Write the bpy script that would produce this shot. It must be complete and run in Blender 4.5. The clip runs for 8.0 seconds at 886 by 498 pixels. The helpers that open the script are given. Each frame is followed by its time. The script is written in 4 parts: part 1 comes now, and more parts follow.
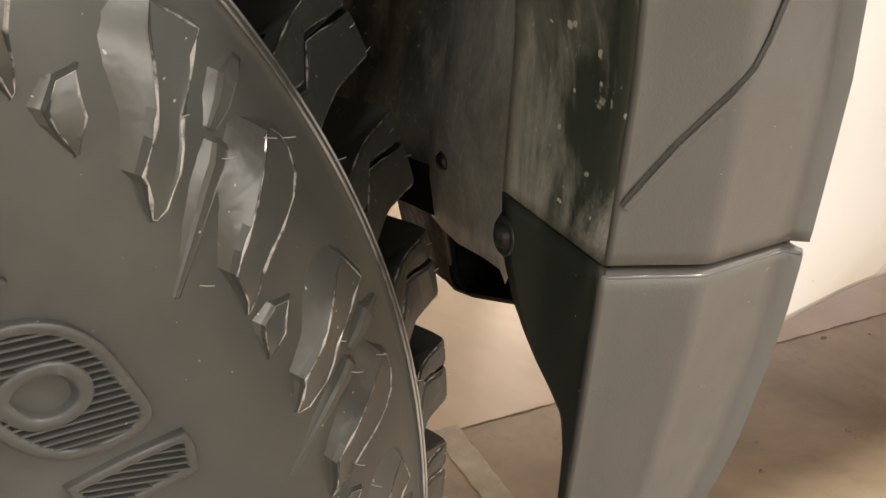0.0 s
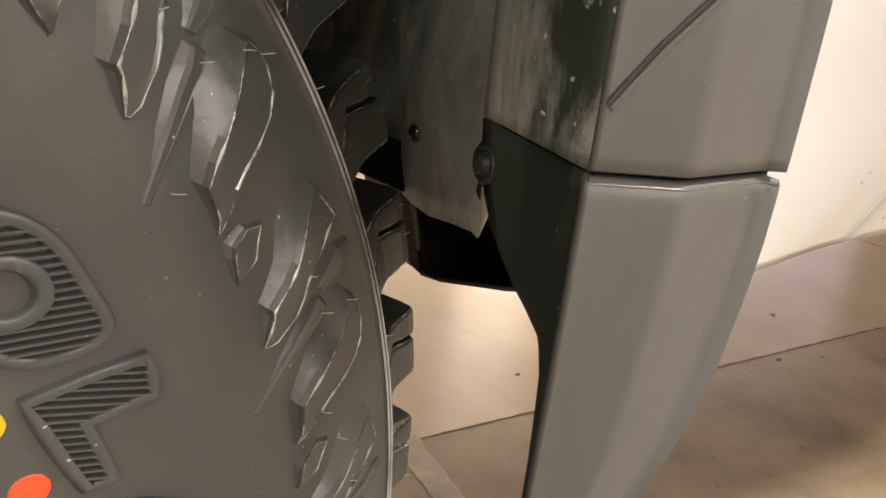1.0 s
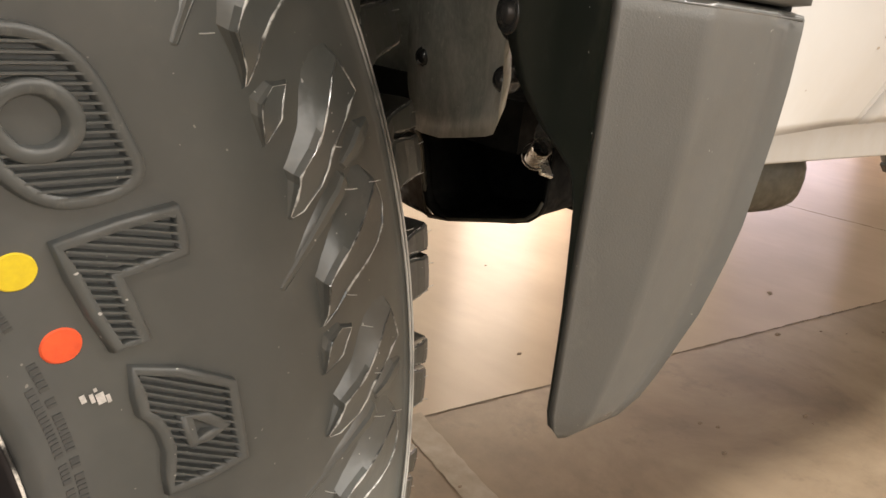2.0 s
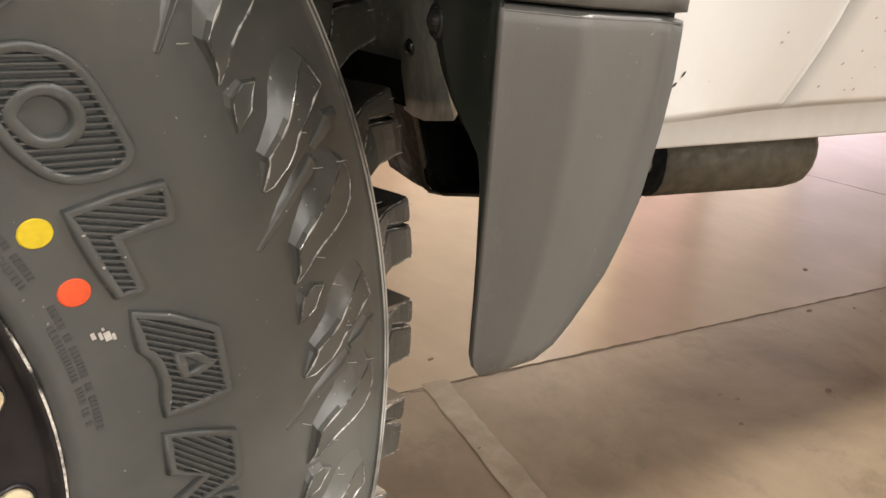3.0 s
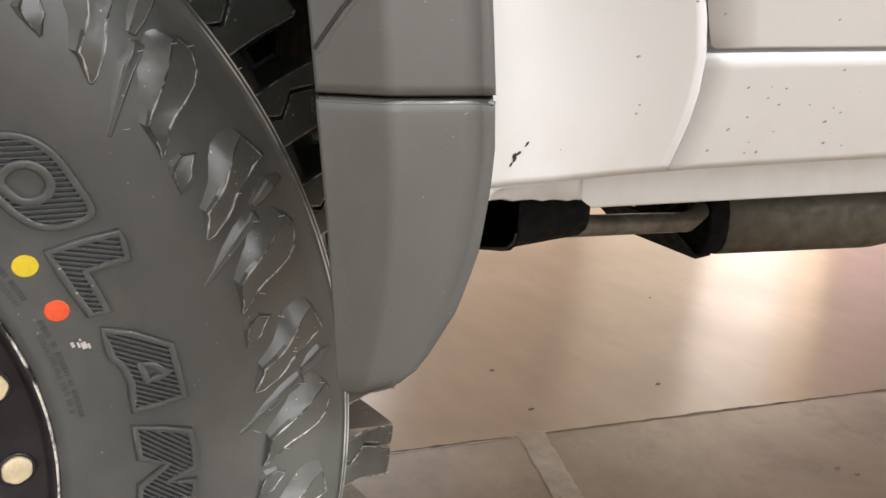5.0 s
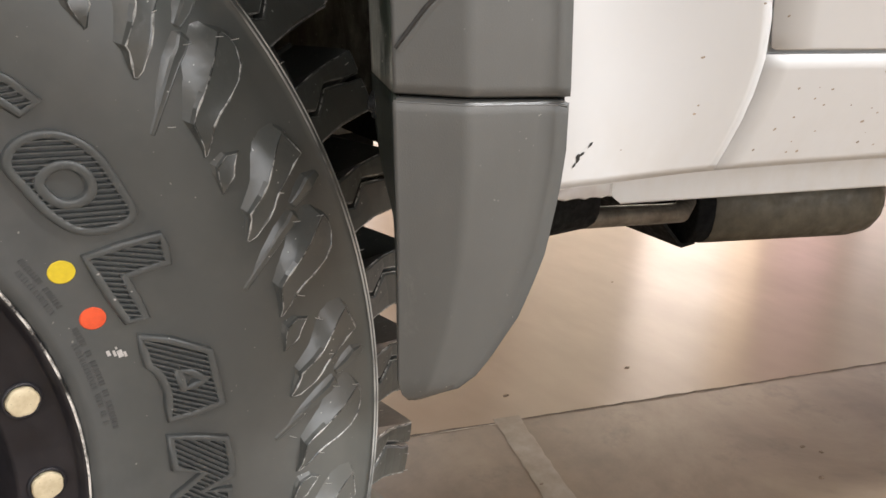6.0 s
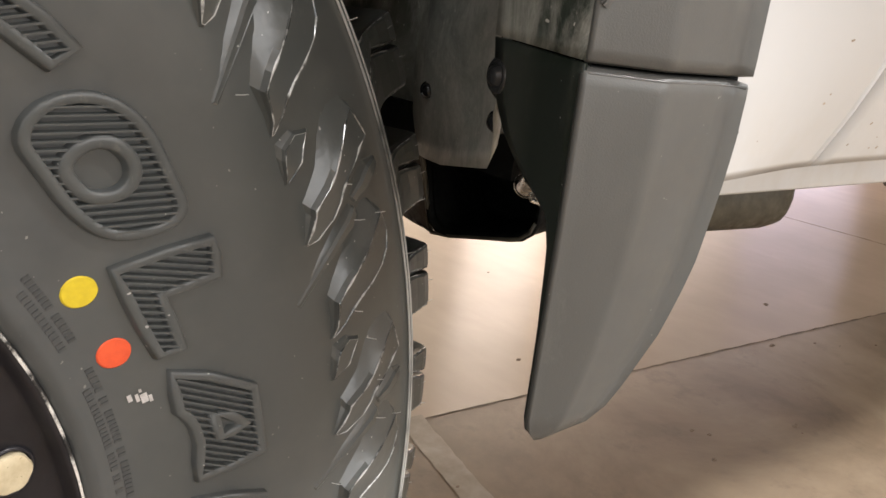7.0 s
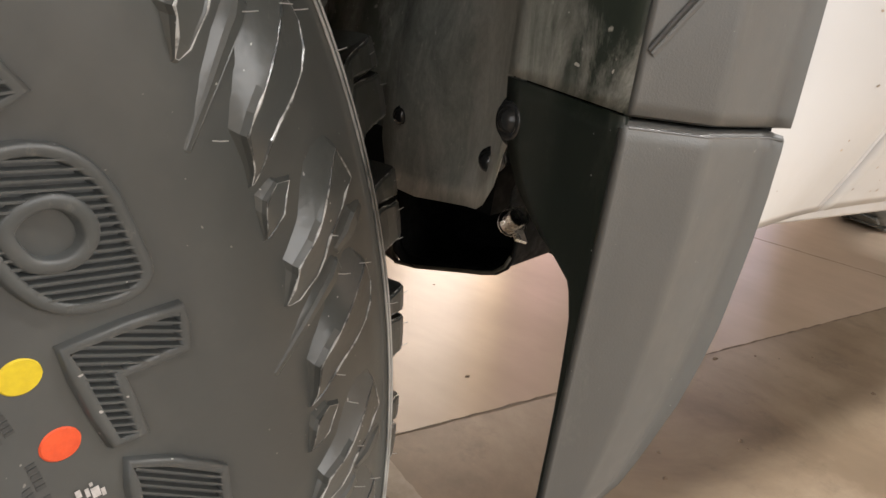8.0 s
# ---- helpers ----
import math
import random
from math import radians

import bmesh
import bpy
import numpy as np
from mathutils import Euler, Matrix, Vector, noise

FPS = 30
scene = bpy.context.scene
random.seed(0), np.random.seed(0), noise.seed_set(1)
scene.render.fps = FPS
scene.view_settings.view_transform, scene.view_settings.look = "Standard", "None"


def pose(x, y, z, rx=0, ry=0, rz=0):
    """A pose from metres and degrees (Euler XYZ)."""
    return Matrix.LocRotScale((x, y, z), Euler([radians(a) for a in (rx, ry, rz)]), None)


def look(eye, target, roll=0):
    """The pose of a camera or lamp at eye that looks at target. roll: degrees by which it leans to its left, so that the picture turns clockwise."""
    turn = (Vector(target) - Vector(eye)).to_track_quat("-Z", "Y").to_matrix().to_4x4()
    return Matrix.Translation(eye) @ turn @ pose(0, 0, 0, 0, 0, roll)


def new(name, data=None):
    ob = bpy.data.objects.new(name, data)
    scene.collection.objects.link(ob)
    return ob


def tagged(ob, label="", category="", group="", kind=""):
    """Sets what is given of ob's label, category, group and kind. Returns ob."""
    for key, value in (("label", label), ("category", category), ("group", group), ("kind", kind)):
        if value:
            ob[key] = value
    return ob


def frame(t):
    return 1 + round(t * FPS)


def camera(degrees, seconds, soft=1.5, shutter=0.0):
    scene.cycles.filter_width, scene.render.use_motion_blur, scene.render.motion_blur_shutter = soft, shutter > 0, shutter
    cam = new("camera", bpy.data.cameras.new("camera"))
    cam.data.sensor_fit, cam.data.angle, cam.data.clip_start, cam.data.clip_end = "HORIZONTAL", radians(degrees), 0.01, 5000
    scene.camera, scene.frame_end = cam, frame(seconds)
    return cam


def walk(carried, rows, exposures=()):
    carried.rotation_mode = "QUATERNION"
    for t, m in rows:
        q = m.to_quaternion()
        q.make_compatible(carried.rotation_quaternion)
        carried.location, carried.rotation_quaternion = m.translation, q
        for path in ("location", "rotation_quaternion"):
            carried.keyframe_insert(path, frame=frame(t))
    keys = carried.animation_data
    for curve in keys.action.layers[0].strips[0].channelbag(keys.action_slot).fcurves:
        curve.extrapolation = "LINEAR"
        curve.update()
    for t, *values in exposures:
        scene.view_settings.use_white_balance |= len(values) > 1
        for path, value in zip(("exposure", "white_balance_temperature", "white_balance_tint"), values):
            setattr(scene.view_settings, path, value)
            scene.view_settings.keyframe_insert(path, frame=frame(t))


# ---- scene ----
cam = camera(59.2, 8.0)
PATH = [
    (0, (0.152, -0.205, 0.681), (1.497, 1.028, -0.14), 5.5),
    (0.5, (0.14, -0.2, 0.675), (1.528, 1.009, -0.107), 7.4),
    (1, (0.144, -0.21, 0.649), (1.575, 0.977, -0.09), 8.2),
    (1.5, (0.14, -0.212, 0.62), (1.588, 0.974, -0.083), 7.4),
    (2, (0.127, -0.217, 0.601), (1.578, 0.961, -0.109), 6.7),
    (2.2, (0.12, -0.227, 0.594), (1.57, 0.923, -0.157), 7.2),
    (3.3, (0.12, -0.291, 0.631), (1.433, 1.007, -0.138), 4.6),
    (3.5, (0.108, -0.296, 0.635), (1.427, 1.008, -0.112), 3.5),
    (4, (0.143, -0.347, 0.657), (1.297, 1.115, -0.073), 1.2),
    (4.2, (0.159, -0.371, 0.659), (1.251, 1.141, -0.058), 1.0),
    (5.3, (0.194, -0.414, 0.645), (1.170, 1.197, -0.027), 1.5),
    (5.5, (0.182, -0.403, 0.652), (1.182, 1.192, -0.023), 1.7),
    (6, (0.15, -0.373, 0.652), (1.254, 1.134, -0.062), 2.7),
    (6.5, (0.118, -0.31, 0.643), (1.413, 1.044, -0.059), 4.8),
    (7, (0.101, -0.242, 0.625), (1.544, 0.95, -0.082), 7.6),
    (7.5, (0.114, -0.207, 0.622), (1.662, 0.865, -0.054), 9.3),
    (8, (0.115, -0.198, 0.629), (1.665, 0.869, -0.049), 9.7),
]
walk(cam, [(t, look(eye, target, roll)) for t, eye, target, roll in PATH],
     [(0.0, 0.10, 6900, 10), (1.5, 0.06, 6950, 10), (2.2, 0.02, 6880, 10), (3.5, 0.0, 6500, 10), (4.2, 0.0, 6250, 10), (5.5, -0.08, 6080, 10), (7.0, -0.04, 6250, 10), (8.0, -0.04, 6330, 10)])

# ---- light ----
world = bpy.data.worlds.new("garage_world")
scene.world = world
world.use_nodes = True
world.node_tree.nodes["Background"].inputs[0].default_value = (1.0, 0.93, 0.85, 1)
world.node_tree.nodes["Background"].inputs[1].default_value = 0.02


def tube_light(name, x, y, z, length, watts, along="x", width=0.16):
    lamp = bpy.data.lights.new(name, "AREA")
    lamp.shape, lamp.size, lamp.size_y = "RECTANGLE", length, width
    lamp.energy, lamp.color = watts, (1.0, 0.95, 0.88)
    ob = new(name, lamp)
    ob.matrix_world = pose(x, y, z, 0, 0, 0 if along == "x" else 90)
    return ob


WARM = (1.0, 0.968, 0.935)
LAMPS = [(-3.6, -1.2, 10), (-1.5, -1.2, 20), (1.9, -1.55, 172), (3.8, -1.2, 20), (-2.2, -4.4, 18), (2.4, -3.9, 25), (0.8, 6.7, 430), (3.4, 6.7, 300)]
for lx, ly, lw in LAMPS:
    tube_light("ceiling_lamp_light", lx, ly, 2.72, 1.3, lw).data.color = WARM
# Unseen fill light, added at the west to brighten the wheel-arch liner.
west_fill = tube_light("broad_light", -4.85, -3.0, 1.9, 2.4, 40, "x", 2.2)
west_fill.data.color = (0.90, 0.96, 1.0)
west_fill.matrix_world = pose(-4.85, -3.0, 1.9, 90, 0, -90)
# long lit opening across the aisle
south = tube_light("broad_light", 0.9, -4.85, 1.9, 4.4, 112, "x", 1.2)
south.data.color = (0.97, 0.97, 0.96)
south.matrix_world = pose(0.9, -4.85, 1.9, 90, 0, 0)
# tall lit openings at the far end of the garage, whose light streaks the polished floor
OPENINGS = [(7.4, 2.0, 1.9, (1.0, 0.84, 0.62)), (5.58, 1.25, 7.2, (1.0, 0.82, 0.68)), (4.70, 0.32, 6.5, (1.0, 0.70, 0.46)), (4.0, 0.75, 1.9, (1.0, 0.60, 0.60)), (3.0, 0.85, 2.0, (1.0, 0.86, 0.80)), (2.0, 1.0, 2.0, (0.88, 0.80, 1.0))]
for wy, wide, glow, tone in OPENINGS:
    lamp = tube_light("broad_light", 8.4, wy, 2.15, wide, 3.1416 * 3.9 * wide * glow * 3.2, "x", 3.9)
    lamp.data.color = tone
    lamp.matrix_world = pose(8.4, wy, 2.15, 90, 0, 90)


# ---- materials ----
def material(name, base, rough=0.5, metal=0.0, spec=0.5):
    m = bpy.data.materials.new(name)
    m.use_nodes = True
    b = m.node_tree.nodes["Principled BSDF"]
    b.inputs["Base Color"].default_value = (*base, 1)
    b.inputs["Roughness"].default_value = rough
    b.inputs["Metallic"].default_value = metal
    b.inputs["Specular IOR Level"].default_value = spec
    return m, m.node_tree, b


def node(tree, kind, **values):
    n = tree.nodes.new(kind)
    for key, value in values.items():
        n.inputs[key.replace("_", " ")].default_value = value
    return n


def coords(tree, scale=(1, 1, 1), space="Object"):
    tc = tree.nodes.new("ShaderNodeTexCoord")
    mp = tree.nodes.new("ShaderNodeMapping")
    mp.inputs["Scale"].default_value = scale
    tree.links.new(tc.outputs[space], mp.inputs["Vector"])
    return mp.outputs["Vector"]


def noise_fac(tree, scale, detail=4.0, rough=0.6, stretch=(1, 1, 1), low=0.35, high=0.65, distort=0.0):
    n = node(tree, "ShaderNodeTexNoise", Scale=scale, Detail=detail, Roughness=rough, Distortion=distort)
    tree.links.new(coords(tree, stretch), n.inputs["Vector"])
    r = tree.nodes.new("ShaderNodeMapRange")
    r.inputs["From Min"].default_value, r.inputs["From Max"].default_value = low, high
    tree.links.new(n.outputs["Fac"], r.inputs["Value"])
    return r.outputs["Result"]


def mix_colors(tree, fac, a, b):
    m = tree.nodes.new("ShaderNodeMix")
    m.data_type = "RGBA"
    for slot, value in ((6, a), (7, b)):
        if isinstance(value, tuple):
            m.inputs[slot].default_value = (*value, 1)
        else:
            tree.links.new(value, m.inputs[slot])
    if isinstance(fac, float):
        m.inputs[0].default_value = fac
    else:
        tree.links.new(fac, m.inputs[0])
    return m.outputs[2]


def mix_values(tree, fac, a, b):
    r = tree.nodes.new("ShaderNodeMapRange")
    r.inputs["To Min"].default_value, r.inputs["To Max"].default_value = a, b
    tree.links.new(fac, r.inputs["Value"])
    return r.outputs["Result"]


def level(tree, value, stops):
    """A value along another value, through (position, level) stops."""
    ramp = tree.nodes.new("ShaderNodeValToRGB")
    tree.links.new(value, ramp.inputs["Fac"])
    while len(ramp.color_ramp.elements) < len(stops):
        ramp.color_ramp.elements.new(0.5)
    for el, (at, v) in zip(ramp.color_ramp.elements, stops):
        el.position = at
        el.color = (v, v, v, 1)
    return ramp.outputs["Color"]


def plus(tree, a, b, scale, shift):
    """a + scale * b + shift, held between 0 and 1."""
    m = tree.nodes.new("ShaderNodeMath")
    m.operation = "MULTIPLY_ADD"
    tree.links.new(b, m.inputs[0])
    m.inputs[1].default_value = scale
    tree.links.new(a, m.inputs[2])
    n = tree.nodes.new("ShaderNodeMath")
    n.use_clamp = True
    tree.links.new(m.outputs[0], n.inputs[0])
    n.inputs[1].default_value = shift
    return n.outputs[0]


def relief(tree, shader, fac, strength=0.3, distance=0.001):
    b = node(tree, "ShaderNodeBump", Strength=strength, Distance=distance)
    tree.links.new(fac, b.inputs["Height"])
    tree.links.new(b.outputs["Normal"], shader.inputs["Normal"])


def make_worn(name, a, b, rough=0.5, metal=0.0, scale=60):
    m, tree, sh = material(name, a, rough, metal)
    tree.links.new(mix_colors(tree, noise_fac(tree, scale, 5, 0.65), a, b), sh.inputs["Base Color"])
    tree.links.new(mix_values(tree, noise_fac(tree, scale * 2.3, 4), rough * 0.75, min(1, rough * 1.3)), sh.inputs["Roughness"])
    return m


def make_rubber(name, a, b, rough_low, rough_high, shoulder=0.0, dusty=True, lumpy=0.0):
    """Tyre rubber; shoulder: how much glossier the moulding is towards the tread; lumpy: unevenness of a shiny moulding."""
    m, tree, sh = material(name, a, 0.5)
    big = noise_fac(tree, 9, 3, 0.5, low=0.1, high=0.9)
    c = mix_colors(tree, big, a, b)
    if dusty:
        smudge = noise_fac(tree, 20, 4, 0.6, low=0.42, high=1.15)
        c = mix_colors(tree, smudge, c, (0.138, 0.140, 0.133))
        c = mix_colors(tree, noise_fac(tree, 420, 1, 0.5, low=0.785, high=0.80), c, (0.30, 0.29, 0.27))
    tree.links.new(c, sh.inputs["Base Color"])
    rim_shade, shoulder_light = mix_colors(tree, 0.25, c, (0.036, 0.031, 0.031)), mix_colors(tree, 0.42, c, (0.105, 0.107, 0.092))
    rough = mix_values(tree, noise_fac(tree, 28, 4, 0.55, low=0.1, high=0.9), rough_low, rough_high)
    if shoulder:
        flat = tree.nodes.new("ShaderNodeVectorMath")
        flat.operation = "LENGTH"
        tree.links.new(coords(tree, (1, 0, 1)), flat.inputs[0])
        near = tree.nodes.new("ShaderNodeMapRange")
        near.inputs["From Min"].default_value, near.inputs["From Max"].default_value = 0.268, 0.300
        near.inputs["To Min"].default_value, near.inputs["To Max"].default_value = 0.0, -shoulder
        tree.links.new(flat.outputs["Value"], near.inputs["Value"])
        # Darker at the rim, paler at the tread: the light's fall put into the colour.
        blend = tree.nodes.new("ShaderNodeMapRange")
        blend.inputs["From Min"].default_value, blend.inputs["From Max"].default_value = 0.200, 0.335
        tree.links.new(flat.outputs["Value"], blend.inputs["Value"])
        c = mix_colors(tree, plus(tree, blend.outputs["Result"], noise_fac(tree, 7, 5, 0.6, low=0.2, high=0.8, distort=0.6), 0.9, -0.45), rim_shade, shoulder_light)
        tree.links.new(c, sh.inputs["Base Color"])
        gloss = tree.nodes.new("ShaderNodeMath")
        tree.links.new(rough, gloss.inputs[0])
        tree.links.new(near.outputs["Result"], gloss.inputs[1])
        rough = gloss.outputs[0]
    tree.links.new(rough, sh.inputs["Roughness"])
    if lumpy:
        scuff = noise_fac(tree, 160, 5, 0.75, (1, 1, 0.35), 0.60, 0.80)
        c = mix_colors(tree, scuff, c, (0.155, 0.158, 0.148))
        # pale specks: grit, and glints painted into the colour
        c = mix_colors(tree, noise_fac(tree, 380, 1, 0.5, low=0.765, high=0.785), c, (0.42, 0.41, 0.39))
        tree.links.new(c, sh.inputs["Base Color"])
        relief(tree, sh, noise_fac(tree, 130, 2, 0.5, low=0.0, high=1.0), lumpy, 0.0012)
    else:
        relief(tree, sh, noise_fac(tree, 240, 2, 0.5, low=0.0, high=1.0), 0.08, 0.0006)
    return m


RUBBER = make_rubber("tyre_rubber", (0.053, 0.058, 0.0575), (0.078, 0.084, 0.083), 0.42, 0.56, 0.13, True)
LUG_RUBBER = make_rubber("lug_rubber", (0.064, 0.068, 0.064), (0.100, 0.104, 0.096), 0.23, 0.40, 0, False, 0.30)

LUG_RUBBER.node_tree.nodes["Principled BSDF"].inputs["Specular IOR Level"].default_value = 0.65


def make_bead(name="glint_bead_rubber", scale=90):
    """Shiny moulding flash; pale patches in its colour paint the glints along it."""
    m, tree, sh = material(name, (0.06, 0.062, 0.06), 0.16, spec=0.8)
    # worn: where the pale glint colour is mixed in
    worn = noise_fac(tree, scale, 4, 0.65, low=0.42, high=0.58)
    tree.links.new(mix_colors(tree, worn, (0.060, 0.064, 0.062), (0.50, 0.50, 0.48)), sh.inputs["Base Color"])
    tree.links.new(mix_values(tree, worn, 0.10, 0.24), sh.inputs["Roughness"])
    return m


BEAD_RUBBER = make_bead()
RIDGE_RUBBER = make_bead("glint_ridge_rubber", 9)
# Hairs are coloured pale to paint the glints on them.
HAIR_RUBBER = make_worn("glint_hair_rubber", (0.30, 0.30, 0.285), (0.50, 0.49, 0.47), 0.3, 0, 200)
# Print rubber darkened to paint the small shadows of its relief.
PRINT_RUBBER = make_rubber("shaded_print_rubber", (0.040, 0.041, 0.041), (0.060, 0.062, 0.061), 0.38, 0.48, 0, False)
EDGE_RUBBER = make_rubber("raised_edge_rubber", (0.058, 0.063, 0.062), (0.098, 0.103, 0.100), 0.29, 0.38, 0, False, 0.2)
BLOCK_RUBBER = make_rubber("block_rubber", (0.052, 0.056, 0.052), (0.085, 0.089, 0.082), 0.29, 0.46, 0, False, 0.2)


def make_flare_plastic():
    m, tree, sh = material("grey_plastic", (0.17, 0.165, 0.155), 0.45)
    big = noise_fac(tree, 14, 4, 0.6, (1, 1, 0.4))
    c = mix_colors(tree, big, (0.088, 0.088, 0.082), (0.106, 0.106, 0.099))
    c = mix_colors(tree, noise_fac(tree, 48, 6, 0.75, (1, 1, 0.6), 0.62, 0.95, 0.5), c, (0.16, 0.155, 0.14))
    c = mix_colors(tree, noise_fac(tree, 620, 1, 0.5, low=0.805, high=0.82), c, (0.34, 0.33, 0.30))
    tree.links.new(c, sh.inputs["Base Color"])
    tree.links.new(mix_values(tree, noise_fac(tree, 30, 4), 0.34, 0.5), sh.inputs["Roughness"])
    relief(tree, sh, noise_fac(tree, 1600, 2), 0.1, 0.0003)
    return m


PLASTIC = make_flare_plastic()
SMOOTH_PLASTIC = material("smooth_grey_plastic", (0.12, 0.122, 0.118), 0.22)[0]


def make_flange():
    m, tree, sh = material("shaded_smooth_plastic", (0.035, 0.040, 0.036), 0.35, spec=0.35)
    dust = noise_fac(tree, 55, 6, 0.7, (1, 1, 0.5), 0.52, 0.85)
    c = mix_colors(tree, dust, (0.014, 0.019, 0.014), (0.060, 0.060, 0.049))
    split = tree.nodes.new("ShaderNodeSeparateXYZ")
    tree.links.new(coords(tree), split.inputs["Vector"])
    inward = tree.nodes.new("ShaderNodeMapRange")
    inward.inputs["From Min"].default_value, inward.inputs["From Max"].default_value = -0.092, -0.080
    tree.links.new(split.outputs["Y"], inward.inputs["Value"])
    c = mix_colors(tree, inward.outputs["Result"], c, mix_colors(tree, dust, (0.034, 0.038, 0.031), (0.10, 0.098, 0.083)))
    tree.links.new(mix_colors(tree, noise_fac(tree, 420, 1, 0.5, low=0.785, high=0.797), c, (0.55, 0.53, 0.49)), sh.inputs["Base Color"])
    tree.links.new(mix_values(tree, dust, 0.285, 0.6), sh.inputs["Roughness"])
    return m


# The flare's plastic again, with the inner face's shade put into its colour.
FLANGE = make_flange()
GLOSS_BLACK = material("glossy_black_plastic", (0.02, 0.02, 0.02), 0.16)[0]


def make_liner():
    """Dark plastic with dust and upright dirt streaks beside the flare; the ramp also paints the deep end's shade."""
    m, tree, sh = material("dusty_shaded_liner", (0.03, 0.035, 0.03), 0.5)
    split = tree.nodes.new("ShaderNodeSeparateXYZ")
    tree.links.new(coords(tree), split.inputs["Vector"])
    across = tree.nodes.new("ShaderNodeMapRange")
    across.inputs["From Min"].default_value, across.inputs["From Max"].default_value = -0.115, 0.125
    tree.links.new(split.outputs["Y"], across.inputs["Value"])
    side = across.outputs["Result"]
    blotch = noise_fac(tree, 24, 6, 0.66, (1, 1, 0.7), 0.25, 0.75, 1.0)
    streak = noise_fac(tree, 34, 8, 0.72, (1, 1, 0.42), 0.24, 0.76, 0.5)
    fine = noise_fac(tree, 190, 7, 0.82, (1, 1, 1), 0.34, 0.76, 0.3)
    # Levels fall off inboard, which puts the arch's shade into the colour.
    blend = plus(tree, level(tree, side, ((0.0, 0.04), (0.12, 0.12), (0.20, 0.40), (0.28, 0.80), (0.40, 1.0), (0.60, 0.72), (1.0, 0.36))), blotch, 0.7, -0.35)
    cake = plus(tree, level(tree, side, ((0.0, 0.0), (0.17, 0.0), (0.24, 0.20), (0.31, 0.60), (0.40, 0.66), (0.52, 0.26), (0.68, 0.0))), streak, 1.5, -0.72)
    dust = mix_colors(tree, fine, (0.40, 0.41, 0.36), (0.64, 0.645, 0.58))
    c = mix_colors(tree, blend, (0.036, 0.046, 0.034), dust)
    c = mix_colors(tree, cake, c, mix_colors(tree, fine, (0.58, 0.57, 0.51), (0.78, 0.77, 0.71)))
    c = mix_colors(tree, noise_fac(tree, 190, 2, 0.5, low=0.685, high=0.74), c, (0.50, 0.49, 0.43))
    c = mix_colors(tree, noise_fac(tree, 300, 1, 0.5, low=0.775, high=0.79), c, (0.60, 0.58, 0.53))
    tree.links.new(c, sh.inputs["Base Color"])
    tree.links.new(mix_values(tree, blend, 0.32, 0.72), sh.inputs["Roughness"])
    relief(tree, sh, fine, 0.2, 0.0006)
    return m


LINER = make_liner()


def make_paint():
    m, tree, sh = material("white_paint", (0.74, 0.71, 0.66), 0.25)
    grime = noise_fac(tree, 7, 3, 0.5, low=0.2, high=0.9)
    split = tree.nodes.new("ShaderNodeSeparateXYZ")
    tree.links.new(coords(tree), split.inputs["Vector"])
    low = tree.nodes.new("ShaderNodeMapRange")
    low.inputs["From Min"].default_value, low.inputs["From Max"].default_value = 0.605, 0.545
    low.inputs["To Max"].default_value = 0.42
    tree.links.new(split.outputs["Z"], low.inputs["Value"])
    spatter = tree.nodes.new("ShaderNodeMath")
    spatter.operation = "MULTIPLY"
    tree.links.new(low.outputs["Result"], spatter.inputs[0])
    tree.links.new(noise_fac(tree, 34, 5, 0.65, (1, 1, 0.6), 0.40, 0.85), spatter.inputs[1])
    c = mix_colors(tree, grime, (0.645, 0.653, 0.655), (0.59, 0.595, 0.59))
    tree.links.new(mix_colors(tree, spatter.outputs[0], c, (0.50, 0.45, 0.37)), sh.inputs["Base Color"])
    tree.links.new(mix_values(tree, noise_fac(tree, 20, 2, low=0.0, high=1.0), 0.21, 0.265), sh.inputs["Roughness"])
    sh.inputs["Coat Weight"].default_value = 0.4
    sh.inputs["Coat Roughness"].default_value = 0.08
    return m


PAINT = make_paint()


def make_floor(name, pale, deep, stained, rough, mottled=0.0, streaked=0.0):
    """Concrete; the last value sets how strongly its gloss is stretched along the camera's view."""
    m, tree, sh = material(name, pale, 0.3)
    if streaked:
        # Tangent set to fit the viewing direction, so reflections draw out into streaks.
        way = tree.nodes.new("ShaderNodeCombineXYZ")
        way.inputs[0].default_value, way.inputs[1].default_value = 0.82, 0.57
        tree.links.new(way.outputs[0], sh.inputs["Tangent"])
        sh.inputs["Anisotropic"].default_value = streaked
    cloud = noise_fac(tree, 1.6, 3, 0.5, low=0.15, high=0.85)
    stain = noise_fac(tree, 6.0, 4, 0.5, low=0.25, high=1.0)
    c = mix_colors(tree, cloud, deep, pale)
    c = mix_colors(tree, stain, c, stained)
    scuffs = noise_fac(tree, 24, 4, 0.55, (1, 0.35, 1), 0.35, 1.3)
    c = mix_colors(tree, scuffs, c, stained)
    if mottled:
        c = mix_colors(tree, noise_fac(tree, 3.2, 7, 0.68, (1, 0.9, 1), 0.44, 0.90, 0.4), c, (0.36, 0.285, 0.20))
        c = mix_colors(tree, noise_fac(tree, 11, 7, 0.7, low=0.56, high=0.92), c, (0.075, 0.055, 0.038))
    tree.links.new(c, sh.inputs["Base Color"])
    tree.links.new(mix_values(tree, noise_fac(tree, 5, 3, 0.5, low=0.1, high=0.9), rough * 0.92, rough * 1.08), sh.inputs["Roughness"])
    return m


